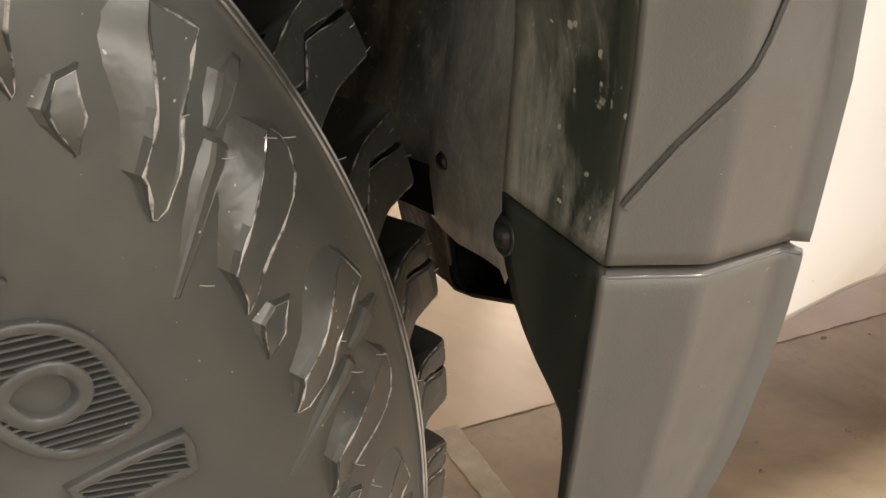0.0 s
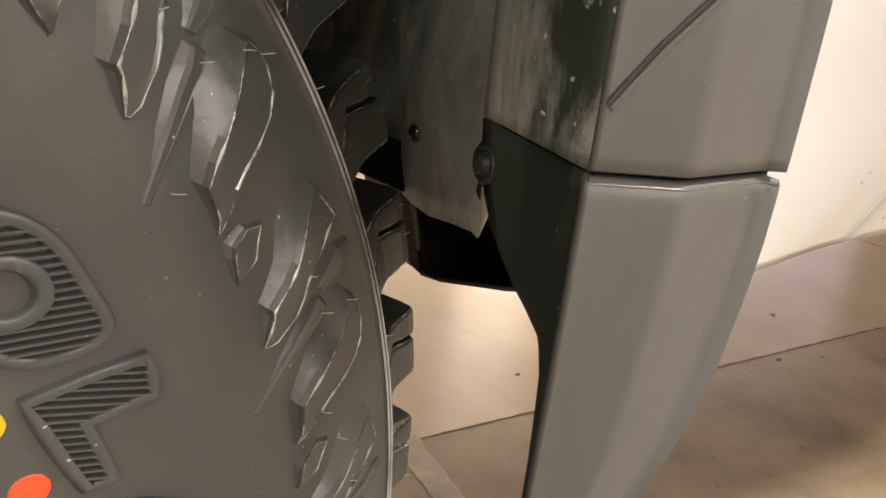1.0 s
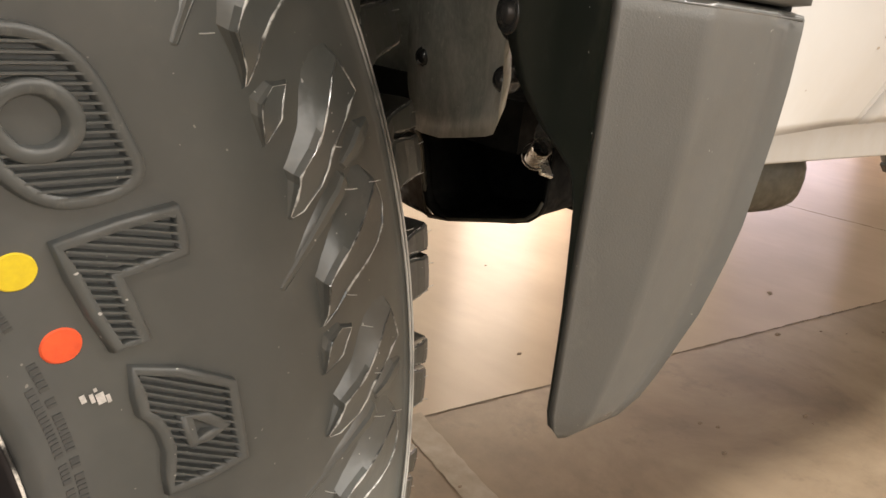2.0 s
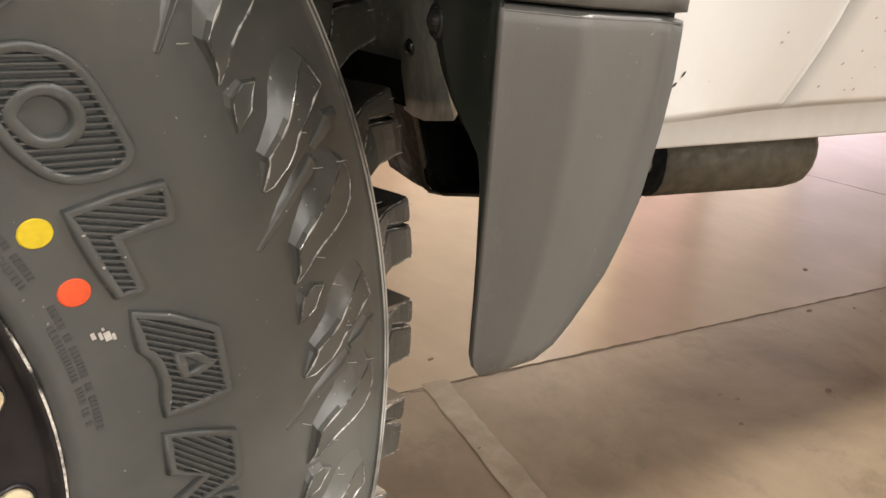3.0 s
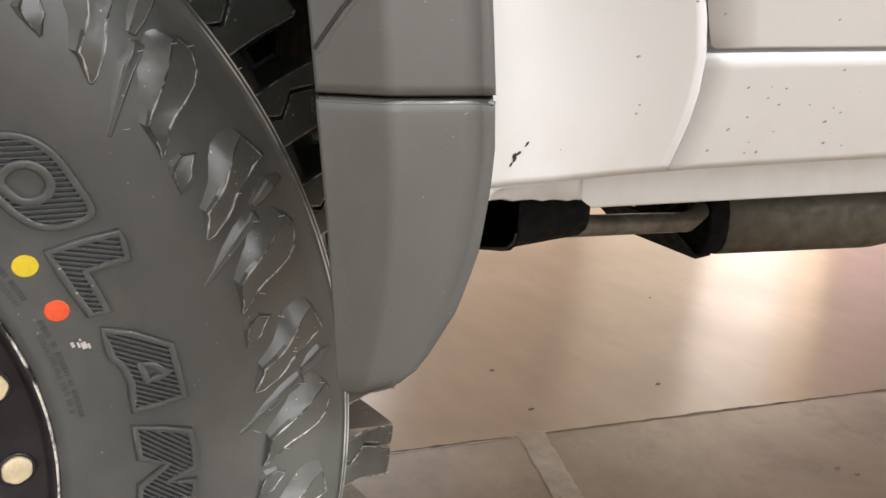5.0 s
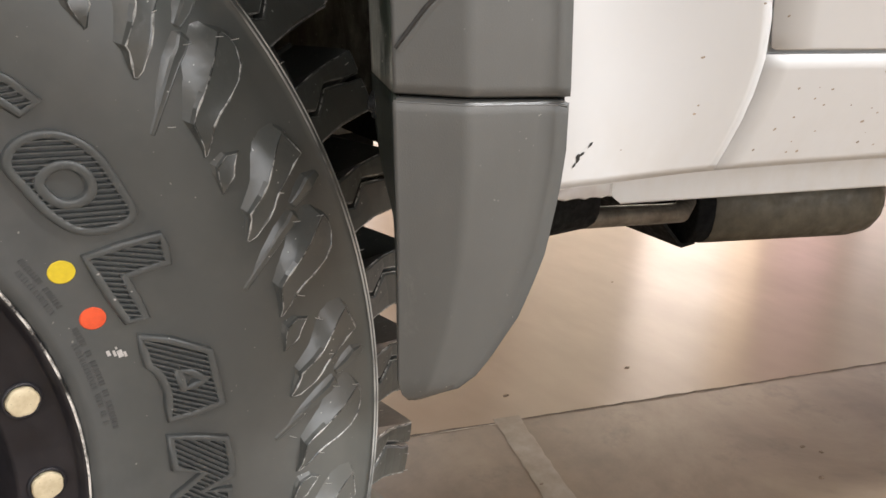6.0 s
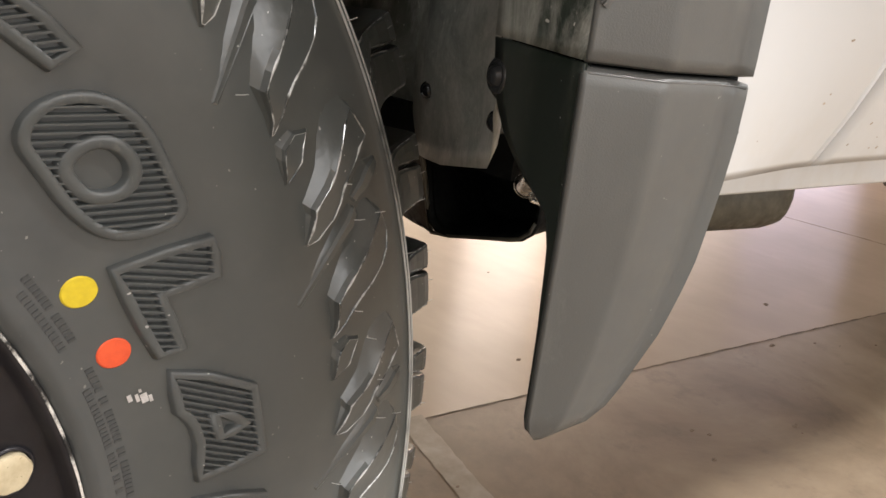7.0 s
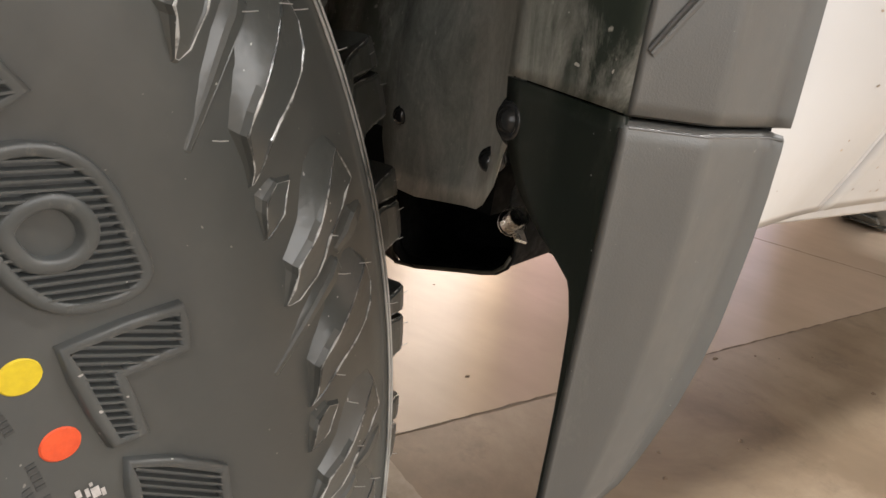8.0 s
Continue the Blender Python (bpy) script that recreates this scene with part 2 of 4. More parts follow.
FLOOR = make_floor("polished_concrete", (0.47, 0.368, 0.280), (0.385, 0.298, 0.215), (0.32, 0.245, 0.175), 0.34, 0.0, 0.92)
# Stained slab, its tone darkened further to stand in for the car's shade.
FLOOR_NEAR = make_floor("shaded_stained_concrete", (0.285, 0.215, 0.142), (0.190, 0.140, 0.089), (0.125, 0.088, 0.056), 0.45, 1.0)


BLACK_PAINT = make_worn("black_underbody", (0.010, 0.010, 0.009), (0.025, 0.023, 0.020), 0.6)
# Near-black that puts the shade of hollows into the colour.
VOID_PAINT = make_worn("void_black", (0.004, 0.004, 0.004), (0.008, 0.008, 0.007), 0.9)
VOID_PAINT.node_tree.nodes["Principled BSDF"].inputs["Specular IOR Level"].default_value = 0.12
DARK_OLIVE = make_worn("grimy_olive_steel", (0.075, 0.066, 0.047), (0.045, 0.040, 0.029), 0.6, 0.1, 60)
OLIVE_METAL = make_worn("dirty_olive_metal", (0.095, 0.084, 0.058), (0.058, 0.050, 0.034), 0.55, 0.2, 40)
PIPE_METAL = make_worn("dull_steel", (0.17, 0.15, 0.12), (0.085, 0.072, 0.054), 0.42, 0.5, 50)
RIM_BLACK = make_worn("satin_black_rim", (0.010, 0.009, 0.011), (0.020, 0.018, 0.021), 0.42, 0.1, 30)
BRASS = make_worn("pale_gold_bolt", (0.66, 0.58, 0.40), (0.50, 0.42, 0.27), 0.36, 0.25, 120)
def make_scuff():
    m, tree, sh = material("scuffed_lip", (0.02, 0.02, 0.02), 0.4)
    wear = noise_fac(tree, 55, 6, 0.75, low=0.44, high=0.56)
    tree.links.new(mix_colors(tree, wear, (0.018, 0.018, 0.018), (0.62, 0.59, 0.54)), sh.inputs["Base Color"])
    return m


SCUFF = make_scuff()
YELLOW = make_worn("yellow_dot_paint", (0.72, 0.55, 0.02), (0.62, 0.46, 0.02), 0.55, 0, 200)
RED = make_worn("orange_red_dot_paint", (0.80, 0.105, 0.03), (0.68, 0.08, 0.025), 0.55, 0, 200)
WHITE_STAMP = make_worn("white_stamp_paint", (0.62, 0.60, 0.58), (0.42, 0.40, 0.38), 0.6, 0, 300)
LINE_PAINT = make_worn("worn_line_paint", (0.34, 0.285, 0.22), (0.24, 0.195, 0.14), 0.42, 0, 25)
JOINT = make_worn("dark_floor_joint", (0.10, 0.075, 0.05), (0.17, 0.13, 0.09), 0.8, 0, 40)
CHIPPED_EDGE = make_worn("chipped_concrete_edge", (0.62, 0.55, 0.45), (0.45, 0.38, 0.29), 0.6, 0, 60)
CHIP = make_worn("dark_paint_chip", (0.09, 0.065, 0.045), (0.26, 0.19, 0.13), 0.8, 0, 300)
STONE_CHIP = make_worn("stone_chip", (0.16, 0.125, 0.09), (0.42, 0.35, 0.27), 0.8, 0, 90)
WALL_PAINT = make_worn("white_wall_paint", (0.74, 0.70, 0.65), (0.66, 0.62, 0.57), 0.7, 0, 3)
STEEL = make_worn("bright_zinc", (0.70, 0.68, 0.62), (0.50, 0.47, 0.42), 0.28, 0.9, 90)


# ---- mesh helpers ----
def mesh_of(name, verts, faces, mat, smooth=False):
    me = bpy.data.meshes.new(name)
    me.from_pydata([tuple(v) for v in verts], [], faces)
    bm = bmesh.new()
    bm.from_mesh(me)
    bmesh.ops.recalc_face_normals(bm, faces=bm.faces)
    bm.to_mesh(me)
    bm.free()
    me.materials.append(mat)
    if smooth:
        me.polygons.foreach_set("use_smooth", [True] * len(me.polygons))
    return me


def add(name, me, parent=None, m=None, label=""):
    ob = new(name, me)
    ob.parent = parent
    if m is not None:
        ob.matrix_local = m
    if label:
        tagged(ob, label)
    return ob


def grid_mesh(name, rows, mat, smooth=True, closed=False):
    """A sheet through rows of points."""
    n = len(rows[0])
    verts = [p for row in rows for p in row]
    faces = []
    for i in range(len(rows) - 1):
        for j in range(n if closed else n - 1):
            k = (j + 1) % n
            faces.append((i * n + j, i * n + k, (i + 1) * n + k, (i + 1) * n + j))
    return mesh_of(name, verts, faces, mat, smooth)


def thick(ob, amount, offset=-1.0):
    s = ob.modifiers.new("thickness", "SOLIDIFY")
    s.thickness, s.offset = amount, offset
    return ob


def rounded(ob, width, segments=2, angle=30):
    b = ob.modifiers.new("edges", "BEVEL")
    b.width, b.segments, b.limit_method, b.angle_limit = width, segments, "ANGLE", radians(angle)
    return ob


def box_mesh(name, lo, hi, mat):
    x0, y0, z0 = lo
    x1, y1, z1 = hi
    v = [(x0, y0, z0), (x1, y0, z0), (x1, y1, z0), (x0, y1, z0), (x0, y0, z1), (x1, y0, z1), (x1, y1, z1), (x0, y1, z1)]
    f = [(0, 3, 2, 1), (4, 5, 6, 7), (0, 1, 5, 4), (1, 2, 6, 5), (2, 3, 7, 6), (3, 0, 4, 7)]
    return mesh_of(name, v, f, mat)


def lathe(name, profile, mat, segments, smooth=True):
    """Turns (radius, depth) points round the y axis."""
    rows = []
    for r, h in profile:
        rows.append([(r * math.cos(a), h, r * math.sin(a)) for a in (2 * math.pi * k / segments for k in range(segments))])
    return grid_mesh(name, rows, mat, smooth, True)


def tube_mesh(name, points, radius, mat, sides=10):
    pts = [Vector(p) for p in points]
    rows = []
    for i, p in enumerate(pts):
        d = (pts[min(i + 1, len(pts) - 1)] - pts[max(i - 1, 0)]).normalized()
        u = d.orthogonal().normalized() if abs(d.z) > 0.9 else d.cross(Vector((0, 0, 1))).normalized()
        w = d.cross(u)
        rows.append([p + radius * (math.cos(a) * u + math.sin(a) * w) for a in (2 * math.pi * k / sides for k in range(sides))])
    me = grid_mesh(name, rows, mat, True, True)
    return me


def with_beads(me, lines, radius, mat, seed=1):
    """Adds thin uneven round beads along lines of points to a mesh."""
    rng = random.Random(seed)
    verts = [v.co.copy() for v in me.vertices]
    faces = [tuple(p.vertices) for p in me.polygons]
    smooth = [p.use_smooth for p in me.polygons]
    plain = len(faces)
    for line in lines:
        pts = []
        for a, b in zip(line, line[1:]):
            n = max(1, int((Vector(b) - Vector(a)).length / 0.0035))
            pts += [Vector(a).lerp(Vector(b), k / n) for k in range(n)]
        pts.append(Vector(line[-1]))
        base = len(verts)
        for i, p in enumerate(pts):
            d = (pts[min(i + 1, len(pts) - 1)] - pts[max(i - 1, 0)]).normalized()
            u = d.orthogonal().normalized() if abs(d.y) > 0.9 else d.cross(Vector((0, 1, 0))).normalized()
            w = d.cross(u)
            q = radius * rng.uniform(0.40, 1.45) * (0.25 if i in (0, len(pts) - 1) else 1)
            verts += [p + q * (math.cos(t) * u + math.sin(t) * w) for t in (math.pi * k / 2.5 for k in range(5))]
            if i:
                c = base + 5 * (i - 1)
                faces += [(c + k, c + (k + 1) % 5, c + 5 + (k + 1) % 5, c + 5 + k) for k in range(5)]
    out = mesh_of(me.name, verts, faces, me.materials[0])
    out.materials.append(mat)
    for k, p in enumerate(out.polygons):
        p.use_smooth = smooth[k] if k < plain else True
        p.material_index = 0 if k < plain else 1
    return out


GROUND = -0.024


# ---- the room ----
def build_room():
    x0, x1, y0, y1, top = -5.0, 8.5, -5.0, 9.0, 4.3
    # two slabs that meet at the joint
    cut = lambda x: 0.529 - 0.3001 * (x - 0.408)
    for nm, edge, far, mat, label in (("floor", 0.0012, y1, FLOOR, "polished tan concrete garage floor with stains"), ("floor_near", -0.0012, y0, FLOOR_NEAR, "stained concrete floor slab toned darker for car shade")):
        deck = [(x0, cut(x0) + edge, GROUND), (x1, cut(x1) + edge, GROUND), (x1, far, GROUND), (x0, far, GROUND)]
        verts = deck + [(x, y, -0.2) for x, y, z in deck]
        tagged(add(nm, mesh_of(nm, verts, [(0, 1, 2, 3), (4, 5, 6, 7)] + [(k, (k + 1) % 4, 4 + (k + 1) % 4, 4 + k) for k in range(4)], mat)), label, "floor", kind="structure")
    for nm, lo, hi in (("wall_north", (x0, y1, 0), (x1, y1 + 0.2, top)), ("wall_south", (x0, y0 - 0.2, 0), (x1, y0, top)),
                       ("wall_west", (x0 - 0.2, y0, 0), (x0, y1, top)), ("wall_east", (x1, y0, 0), (x1 + 0.2, y1, top))):
        tagged(add(nm, box_mesh(nm, lo, hi, WALL_PAINT)), "plain white painted garage wall", "wall", kind="structure")
    tagged(add("ceiling", box_mesh("ceiling", (x0, y0, top), (x1, y1, top + 0.2), WALL_PAINT)), "plain white garage ceiling", "ceiling", kind="structure")


build_room()


def floor_marks():
    # expansion joint: an uneven dark line with a chipped pale lip
    a, b = Vector((0.408, 0.529, GROUND)), Vector((2.677, -0.152, GROUND))
    d = (b - a).normalized()
    side = Vector((-d.y, d.x, 0))
    rng = random.Random(4)
    verts, faces = [], []
    n = 120
    for i in range(n + 1):
        c = a.lerp(b, i / n) + side * rng.uniform(-0.0012, 0.0012)
        w = rng.uniform(0.0008, 0.0026)
        verts += [tuple(c - side * w + Vector((0, 0, 0.0006))), tuple(c + side * w + Vector((0, 0, 0.0006)))]
        if i:
            k = 2 * i
            faces.append((k - 2, k - 1, k + 1, k))
    tagged(add("floor_joint", mesh_of("floor_joint", verts, faces, JOINT)), "narrow dark cracked joint in the concrete floor", "floor joint", kind="structure")
    verts, faces = [], []
    c0, c1 = Vector((2.70, -0.16, GROUND)), Vector((2.60, 0.90, GROUND))
    for i in range(61):
        c = c0.lerp(c1, i / 60) + Vector((rng.uniform(-0.002, 0.002), 0, 0.0006))
        w = rng.uniform(0.0015, 0.004)
        verts += [(c.x - w, c.y, c.z), (c.x + w, c.y, c.z)]
        if i:
            k = 2 * i
            faces.append((k - 2, k - 1, k + 1, k))
    tagged(add("cross_joint", mesh_of("cross_joint", verts, faces, JOINT)), "fine dark crack across the polished floor slab", "floor joint", kind="structure")
    verts, faces = [], []
    for i in range(41):
        c = a.lerp(b, 0.012 + 0.19 * i / 40) - side * (0.0026 + rng.uniform(0, 0.0006))
        w = rng.uniform(0.0002, 0.0012) * (1 if i % 7 else 0.2)
        verts += [tuple(c - side * w + Vector((0, 0, 0.0007))), tuple(c + side * w + Vector((0, 0, 0.0007)))]
        if i:
            k = 2 * i
            faces.append((k - 2, k - 1, k + 1, k))
    tagged(add("joint_lip", mesh_of("joint_lip", verts, faces, CHIPPED_EDGE)), "pale chipped concrete edge along the floor joint", "floor joint", kind="structure")
    # worn painted line
    verts, faces = [], []
    p0, p1 = Vector((0.857, 0.405, 0)), Vector((0.573, -0.456, 0))
    n = 60
    for i in range(n + 1):
        c = p0.lerp(p1, i / n)
        w = 0.020 + rng.uniform(-0.0015, 0.0015)
        verts += [(c.x - w, c.y + w * 0.3, GROUND + 0.0008), (c.x + w, c.y - w * 0.3, GROUND + 0.0008)]
        if i:
            k = 2 * i
            faces.append((k - 2, k - 1, k + 1, k))
    tagged(add("painted_line", mesh_of("painted_line", verts, faces, LINE_PAINT)), "worn pale painted line on the floor", "floor marking", kind="structure")


floor_marks()

# ---- the car ----
car = tagged(new("car"), "white off-road car with grey plastic fender flares and knobbly tyres", "car")

# wheel frame: local y is the axle, pointing into the car
HUB = Matrix(((0.99620, -0.08674, -0.00717, 0.00108), (0.08704, 0.99282, 0.08210, -0.02539), (0.0, -0.08241, 0.99660, 0.40593), (0, 0, 0, 1)))
SIDE = [(0.2000, 0.0100), (0.2016, 0.0), (0.2040, -0.0040), (0.2080, -0.0055), (0.2150, -0.0058), (0.2260, -0.0085), (0.2400, -0.0125), (0.2530, -0.0165),
        (0.2700, -0.0215), (0.2850, -0.0245), (0.3000, -0.0262), (0.3200, -0.0265), (0.3350, -0.0248), (0.3500, -0.0218), (0.3610, -0.0185)]
TYRE_WIDTH = 0.25


def side_depth(r):
    """Depth of the sidewall's surface at a radius."""
    return float(np.interp(r, [p[0] for p in SIDE] + [0.3655, 0.372, 0.401, 0.429], [p[1] for p in SIDE] + [-0.0172, -0.0110, 0.0068, 0.018]))


def on_side(r, deg, proud=0.0):
    a = radians(deg)
    return Vector((r * math.cos(a), side_depth(r) - proud, r * math.sin(a)))


def turned(deg):
    """Turn round the axle, towards larger angles."""
    return Matrix.Rotation(radians(-deg), 4, "Y")


def build_tyre():
    ridge = [(0.3632, -0.0190), (0.3642, -0.0204), (0.3660, -0.0202), (0.3672, -0.0165), (0.3720, -0.0070), (0.3800, 0.0060), (0.3870, 0.022), (0.3890, 0.05)]
    half = SIDE + ridge
    full = half + [(r, TYRE_WIDTH - h) for r, h in reversed(half)]
    return add("tyre", lathe("tyre", full, RUBBER, 256), car, HUB, "black knobbly off-road tyre with raised sidewall lugs")


tyre = build_tyre()


def build_edge_beads():
    """Two thin moulding lines round the edge between sidewall and tread."""
    for r, h in ((0.3642, -0.0204), (0.3664, -0.0200)):
        ring = [(r + 0.0006 * math.cos(t), h + 0.0006 * math.sin(t)) for t in (math.pi * k / 3 for k in range(7))]
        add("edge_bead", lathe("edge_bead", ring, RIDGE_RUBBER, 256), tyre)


build_edge_beads()


def lug_mesh(name, stations):
    """A sidewall lug from tip to root. Each station: the outer edge and the inner edge as (radius, degrees), the height of its flat top in
    millimetres and the width in degrees of the soft ramp that leads up to the outer edge; thin moulding beads run along both edges."""
    rows, edges = [], [[], []]
    for k, (r0, a0, r1, a1, high, ramp) in enumerate(stations):
        h = high * 0.001
        fall = 0.0045 * min(1, ramp / 2)
        soft = h * min(1, 0.45 + ramp / 4)
        row = [on_side(r0 - fall, a0 + ramp, -0.0006), on_side(r0 - 0.6 * fall, a0 + 0.6 * ramp, 0.30 * soft), on_side(r0 - 0.2 * fall, a0 + 0.22 * ramp, 0.70 * soft), on_side(r0, a0, h)]
        row += [on_side(r0 + (r1 - r0) * f, a0 + (a1 - a0) * f, h * q) for f, q in ((0.12, 0.97), (0.88, 0.93), (1.0, 0.98))]
        row += [on_side(r1 + 0.0004, a1 - 0.10, 0.55 * h), on_side(r1 + 0.0010, a1 - 0.22, -0.0008)]
        if k == 0:
            rows.append([on_side(q.xz.length - 0.0012, math.degrees(math.atan2(q.z, q.x)) - 0.2, -0.0008) for q in row])
        rows.append(row)
        edges[0].append(row[3])
        edges[1].append(row[6])
    rows.append([on_side(q.xz.length + 0.0030, math.degrees(math.atan2(q.z, q.x)) + 0.1, -0.0008) for q in rows[-1]])
    me = grid_mesh(name, rows, LUG_RUBBER, True)
    edges += [[edges[0][0], edges[1][0]], [edges[0][-1], edges[1][-1]]]
    if name != "scoop_ridge":
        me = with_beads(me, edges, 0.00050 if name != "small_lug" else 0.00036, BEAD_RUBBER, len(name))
    me.set_sharp_from_angle(angle=radians(13))
    return me


LUGS = [
    ("long_lug", [(0.3038, 38.0, 0.3046, 37.8, 1.5, 0.1), (0.3065, 38.95, 0.3080, 38.0, 3.6, 0.3), (0.3092, 39.8, 0.3124, 38.5, 4.6, 0.5), (0.3098, 40.35, 0.3171, 38.9, 5.2, 0.8),
                  (0.3190, 41.15, 0.3225, 39.6, 5.2, 1.3), (0.3255, 41.8, 0.3275, 40.4, 5.0, 1.9), (0.3300, 42.5, 0.3345, 41.0, 4.8, 2.4), (0.3345, 43.2, 0.3400, 41.4, 4.4, 2.6), (0.3400, 44.0, 0.3440, 41.7, 3.6, 2.2), (0.3470, 44.6, 0.3520, 42.0, 2.6, 1.4)]),
    ("broad_lug", [(0.3062, 29.0, 0.3074, 29.0, 1.5, 0.1), (0.3080, 29.95, 0.3125, 29.9, 3.6, 0.3), (0.3088, 31.0, 0.3150, 30.5, 4.6, 0.5), (0.3096, 32.1, 0.3169, 30.9, 5.2, 0.8), (0.3153, 32.9, 0.3232, 31.45, 5.4, 1.2),
                   (0.3225, 33.55, 0.3300, 31.75, 5.3, 1.8), (0.3282, 34.05, 0.3355, 32.1, 5.0, 2.5), (0.3361, 34.85, 0.3410, 32.4, 4.6, 3.0), (0.3434, 35.65, 0.3470, 33.15, 4.0, 2.6), (0.3476, 36.1, 0.3508, 34.4, 3.2, 1.8), (0.3496, 35.9, 0.3512, 35.2, 2.4, 1.2)]),
    ("scoop_ridge", [(0.2930, 33.5, 0.2938, 33.3, 0.6, 0.2), (0.3100, 35.7, 0.3112, 35.3, 1.8, 0.8), (0.3213, 36.95, 0.3228, 36.4, 2.4, 1.0), (0.3275, 37.4, 0.3290, 36.8, 2.6, 1.0), (0.3322, 37.9, 0.3335, 37.2, 1.8, 0.8)]),
    ("scoop_ridge", [(0.3340, 38.7, 0.3352, 38.3, 1.2, 0.4), (0.3410, 39.15, 0.3425, 38.5, 2.6, 0.9), (0.3486, 39.75, 0.3500, 38.9, 2.4, 0.9), (0.3555, 39.7, 0.3562, 39.2, 1.0, 0.4)]),
    ("small_lug", [(0.3040, 25.2, 0.3050, 25.2, 1.2, 0.1), (0.3048, 26.1, 0.3085, 25.7, 2.8, 0.3), (0.3059, 26.9, 0.3125, 26.1, 3.2, 0.6), (0.3080, 27.6, 0.3155, 26.9, 3.0, 0.8), (0.3150, 28.0, 0.3200, 27.6, 2.0, 0.6)]),
]


def build_lugs():
    for name, stations in LUGS:
        me = lug_mesh(name, stations)
        for k in range(20):
            add(name, me, tyre, turned(18 * k))


build_lugs()

ZIG = [(0.362, 0.35), (0.369, 0.06), (0.379, -0.45), (0.3955, 1.20), (0.406, 1.06), (0.4165, 0.86), (0.430, 0.85)]


def block_mesh(name, lo, hi, crown=0.429):
    """A shoulder block between two slanted edges; lo and hi give degrees at a radius."""
    rings = [(0.362, -0.006), (0.3690, -0.0130), (0.3790, -0.0066), (0.3870, -0.0015), (0.3955, 0.0038), (0.406, 0.0083), (0.4165, 0.0115), (crown - 0.004, 0.0155), (crown - 0.0012, 0.0190), (crown, 0.0260), (crown + 0.001, 0.055), (crown + 0.001, 0.084), (0.384, 0.086)]
    rows = []
    for r, h in rings:
        a0, a1 = lo(r), hi(r)
        row = []
        for s, drop in ((0, 0.010), (0.0, 0.0014), (0.07, 0.0), (0.5, -0.0003), (0.93, 0.0), (1.0, 0.0014), (1.0, 0.010)):
            a = radians(a0 + (a1 - a0) * s)
            rr = r - drop * (0.85 if h > 0 else 0.35)
            if drop == 0.010 and r > 0.386:
                rr = 0.3835
            hh = h + drop * (0.1 if h > 0.015 else 0.8)
            row.append((rr * math.cos(a), hh, rr * math.sin(a)))
        rows.append(row)
    lines = [[rows[i][k] for i in range(1, 9)] for k in (1, 5)]
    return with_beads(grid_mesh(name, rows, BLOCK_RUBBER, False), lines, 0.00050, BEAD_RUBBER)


def build_blocks():
    slant = lambda r: -38.0 * (r - 0.3675)
    zig = lambda r: float(np.interp(r, [z[0] for z in ZIG], [z[1] for z in ZIG]))
    upper = block_mesh("tread_block", lambda r: 34.9 + slant(r) + zig(r) + 0.25, lambda r: 37.0 - 24 * (r - 0.3715))
    lower = block_mesh("tread_block", lambda r: 32.0 - 25 * (r - 0.3690), lambda r: 34.9 + slant(r) + zig(r) - 0.25)
    for k in range(40):
        for me in (upper, lower):
            add(me.name.split(".")[0], me, tyre, turned(9 * k))
    # the far rows of tread, joined
    rng = random.Random(2)
    verts, faces = [], []
    for row, (h0, h1, shift) in enumerate(((0.088, 0.118, 3.0), (0.130, 0.160, 6.0), (0.172, 0.240, 1.0))):
        for k in range(40):
            a0, a1 = radians(9 * k + shift), radians(9 * k + shift + 6.2 + rng.uniform(-0.4, 0.4))
            b = len(verts)
            for r in (0.384, 0.429):
                for a, h in ((a0, h0), (a1, h0), (a1 - 0.02, h1), (a0 - 0.02, h1)):
                    verts.append((r * math.cos(a), h, r * math.sin(a)))
            faces += [(b + 4, b + 5, b + 6, b + 7), (b, b + 1, b + 5, b + 4), (b + 1, b + 2, b + 6, b + 5), (b + 2, b + 3, b + 7, b + 6), (b + 3, b, b + 4, b + 7)]
    tagged(add("inner_tread", mesh_of("inner_tread", verts, faces, BLOCK_RUBBER), tyre), kind="stuff")


build_blocks()


# raised shapes on the sidewall, in (radius, degrees)
def ribbon(points, width, proud, closed=True):
    """A raised band along a line on the sidewall."""
    pts = [Vector((r * math.cos(radians(a)), r * math.sin(radians(a)))) for r, a in points]
    n = len(pts)
    verts, faces = [], []
    for i, p in enumerate(pts):
        q, s = (pts[(i + 1) % n], pts[i - 1]) if closed else (pts[min(i + 1, n - 1)], pts[max(i - 1, 0)])
        d = (q - s).normalized()
        w = Vector((-d.y, d.x))
        for off, up in ((-1.0, -0.2), (-0.80, 0.78), (-0.60, 1.0), (0.0, 0.96), (0.60, 1.0), (0.80, 0.78), (1.0, -0.2)):
            v = p + w * off * width / 2
            r = v.length
            verts.append((v.x, side_depth(r) - proud * up, v.y))
    for i in range(n if closed else n - 1):
        j = (i + 1) % n
        for k in range(6):
            faces.append((7 * i + k, 7 * i + k + 1, 7 * j + k + 1, 7 * j + k))
    return verts, faces


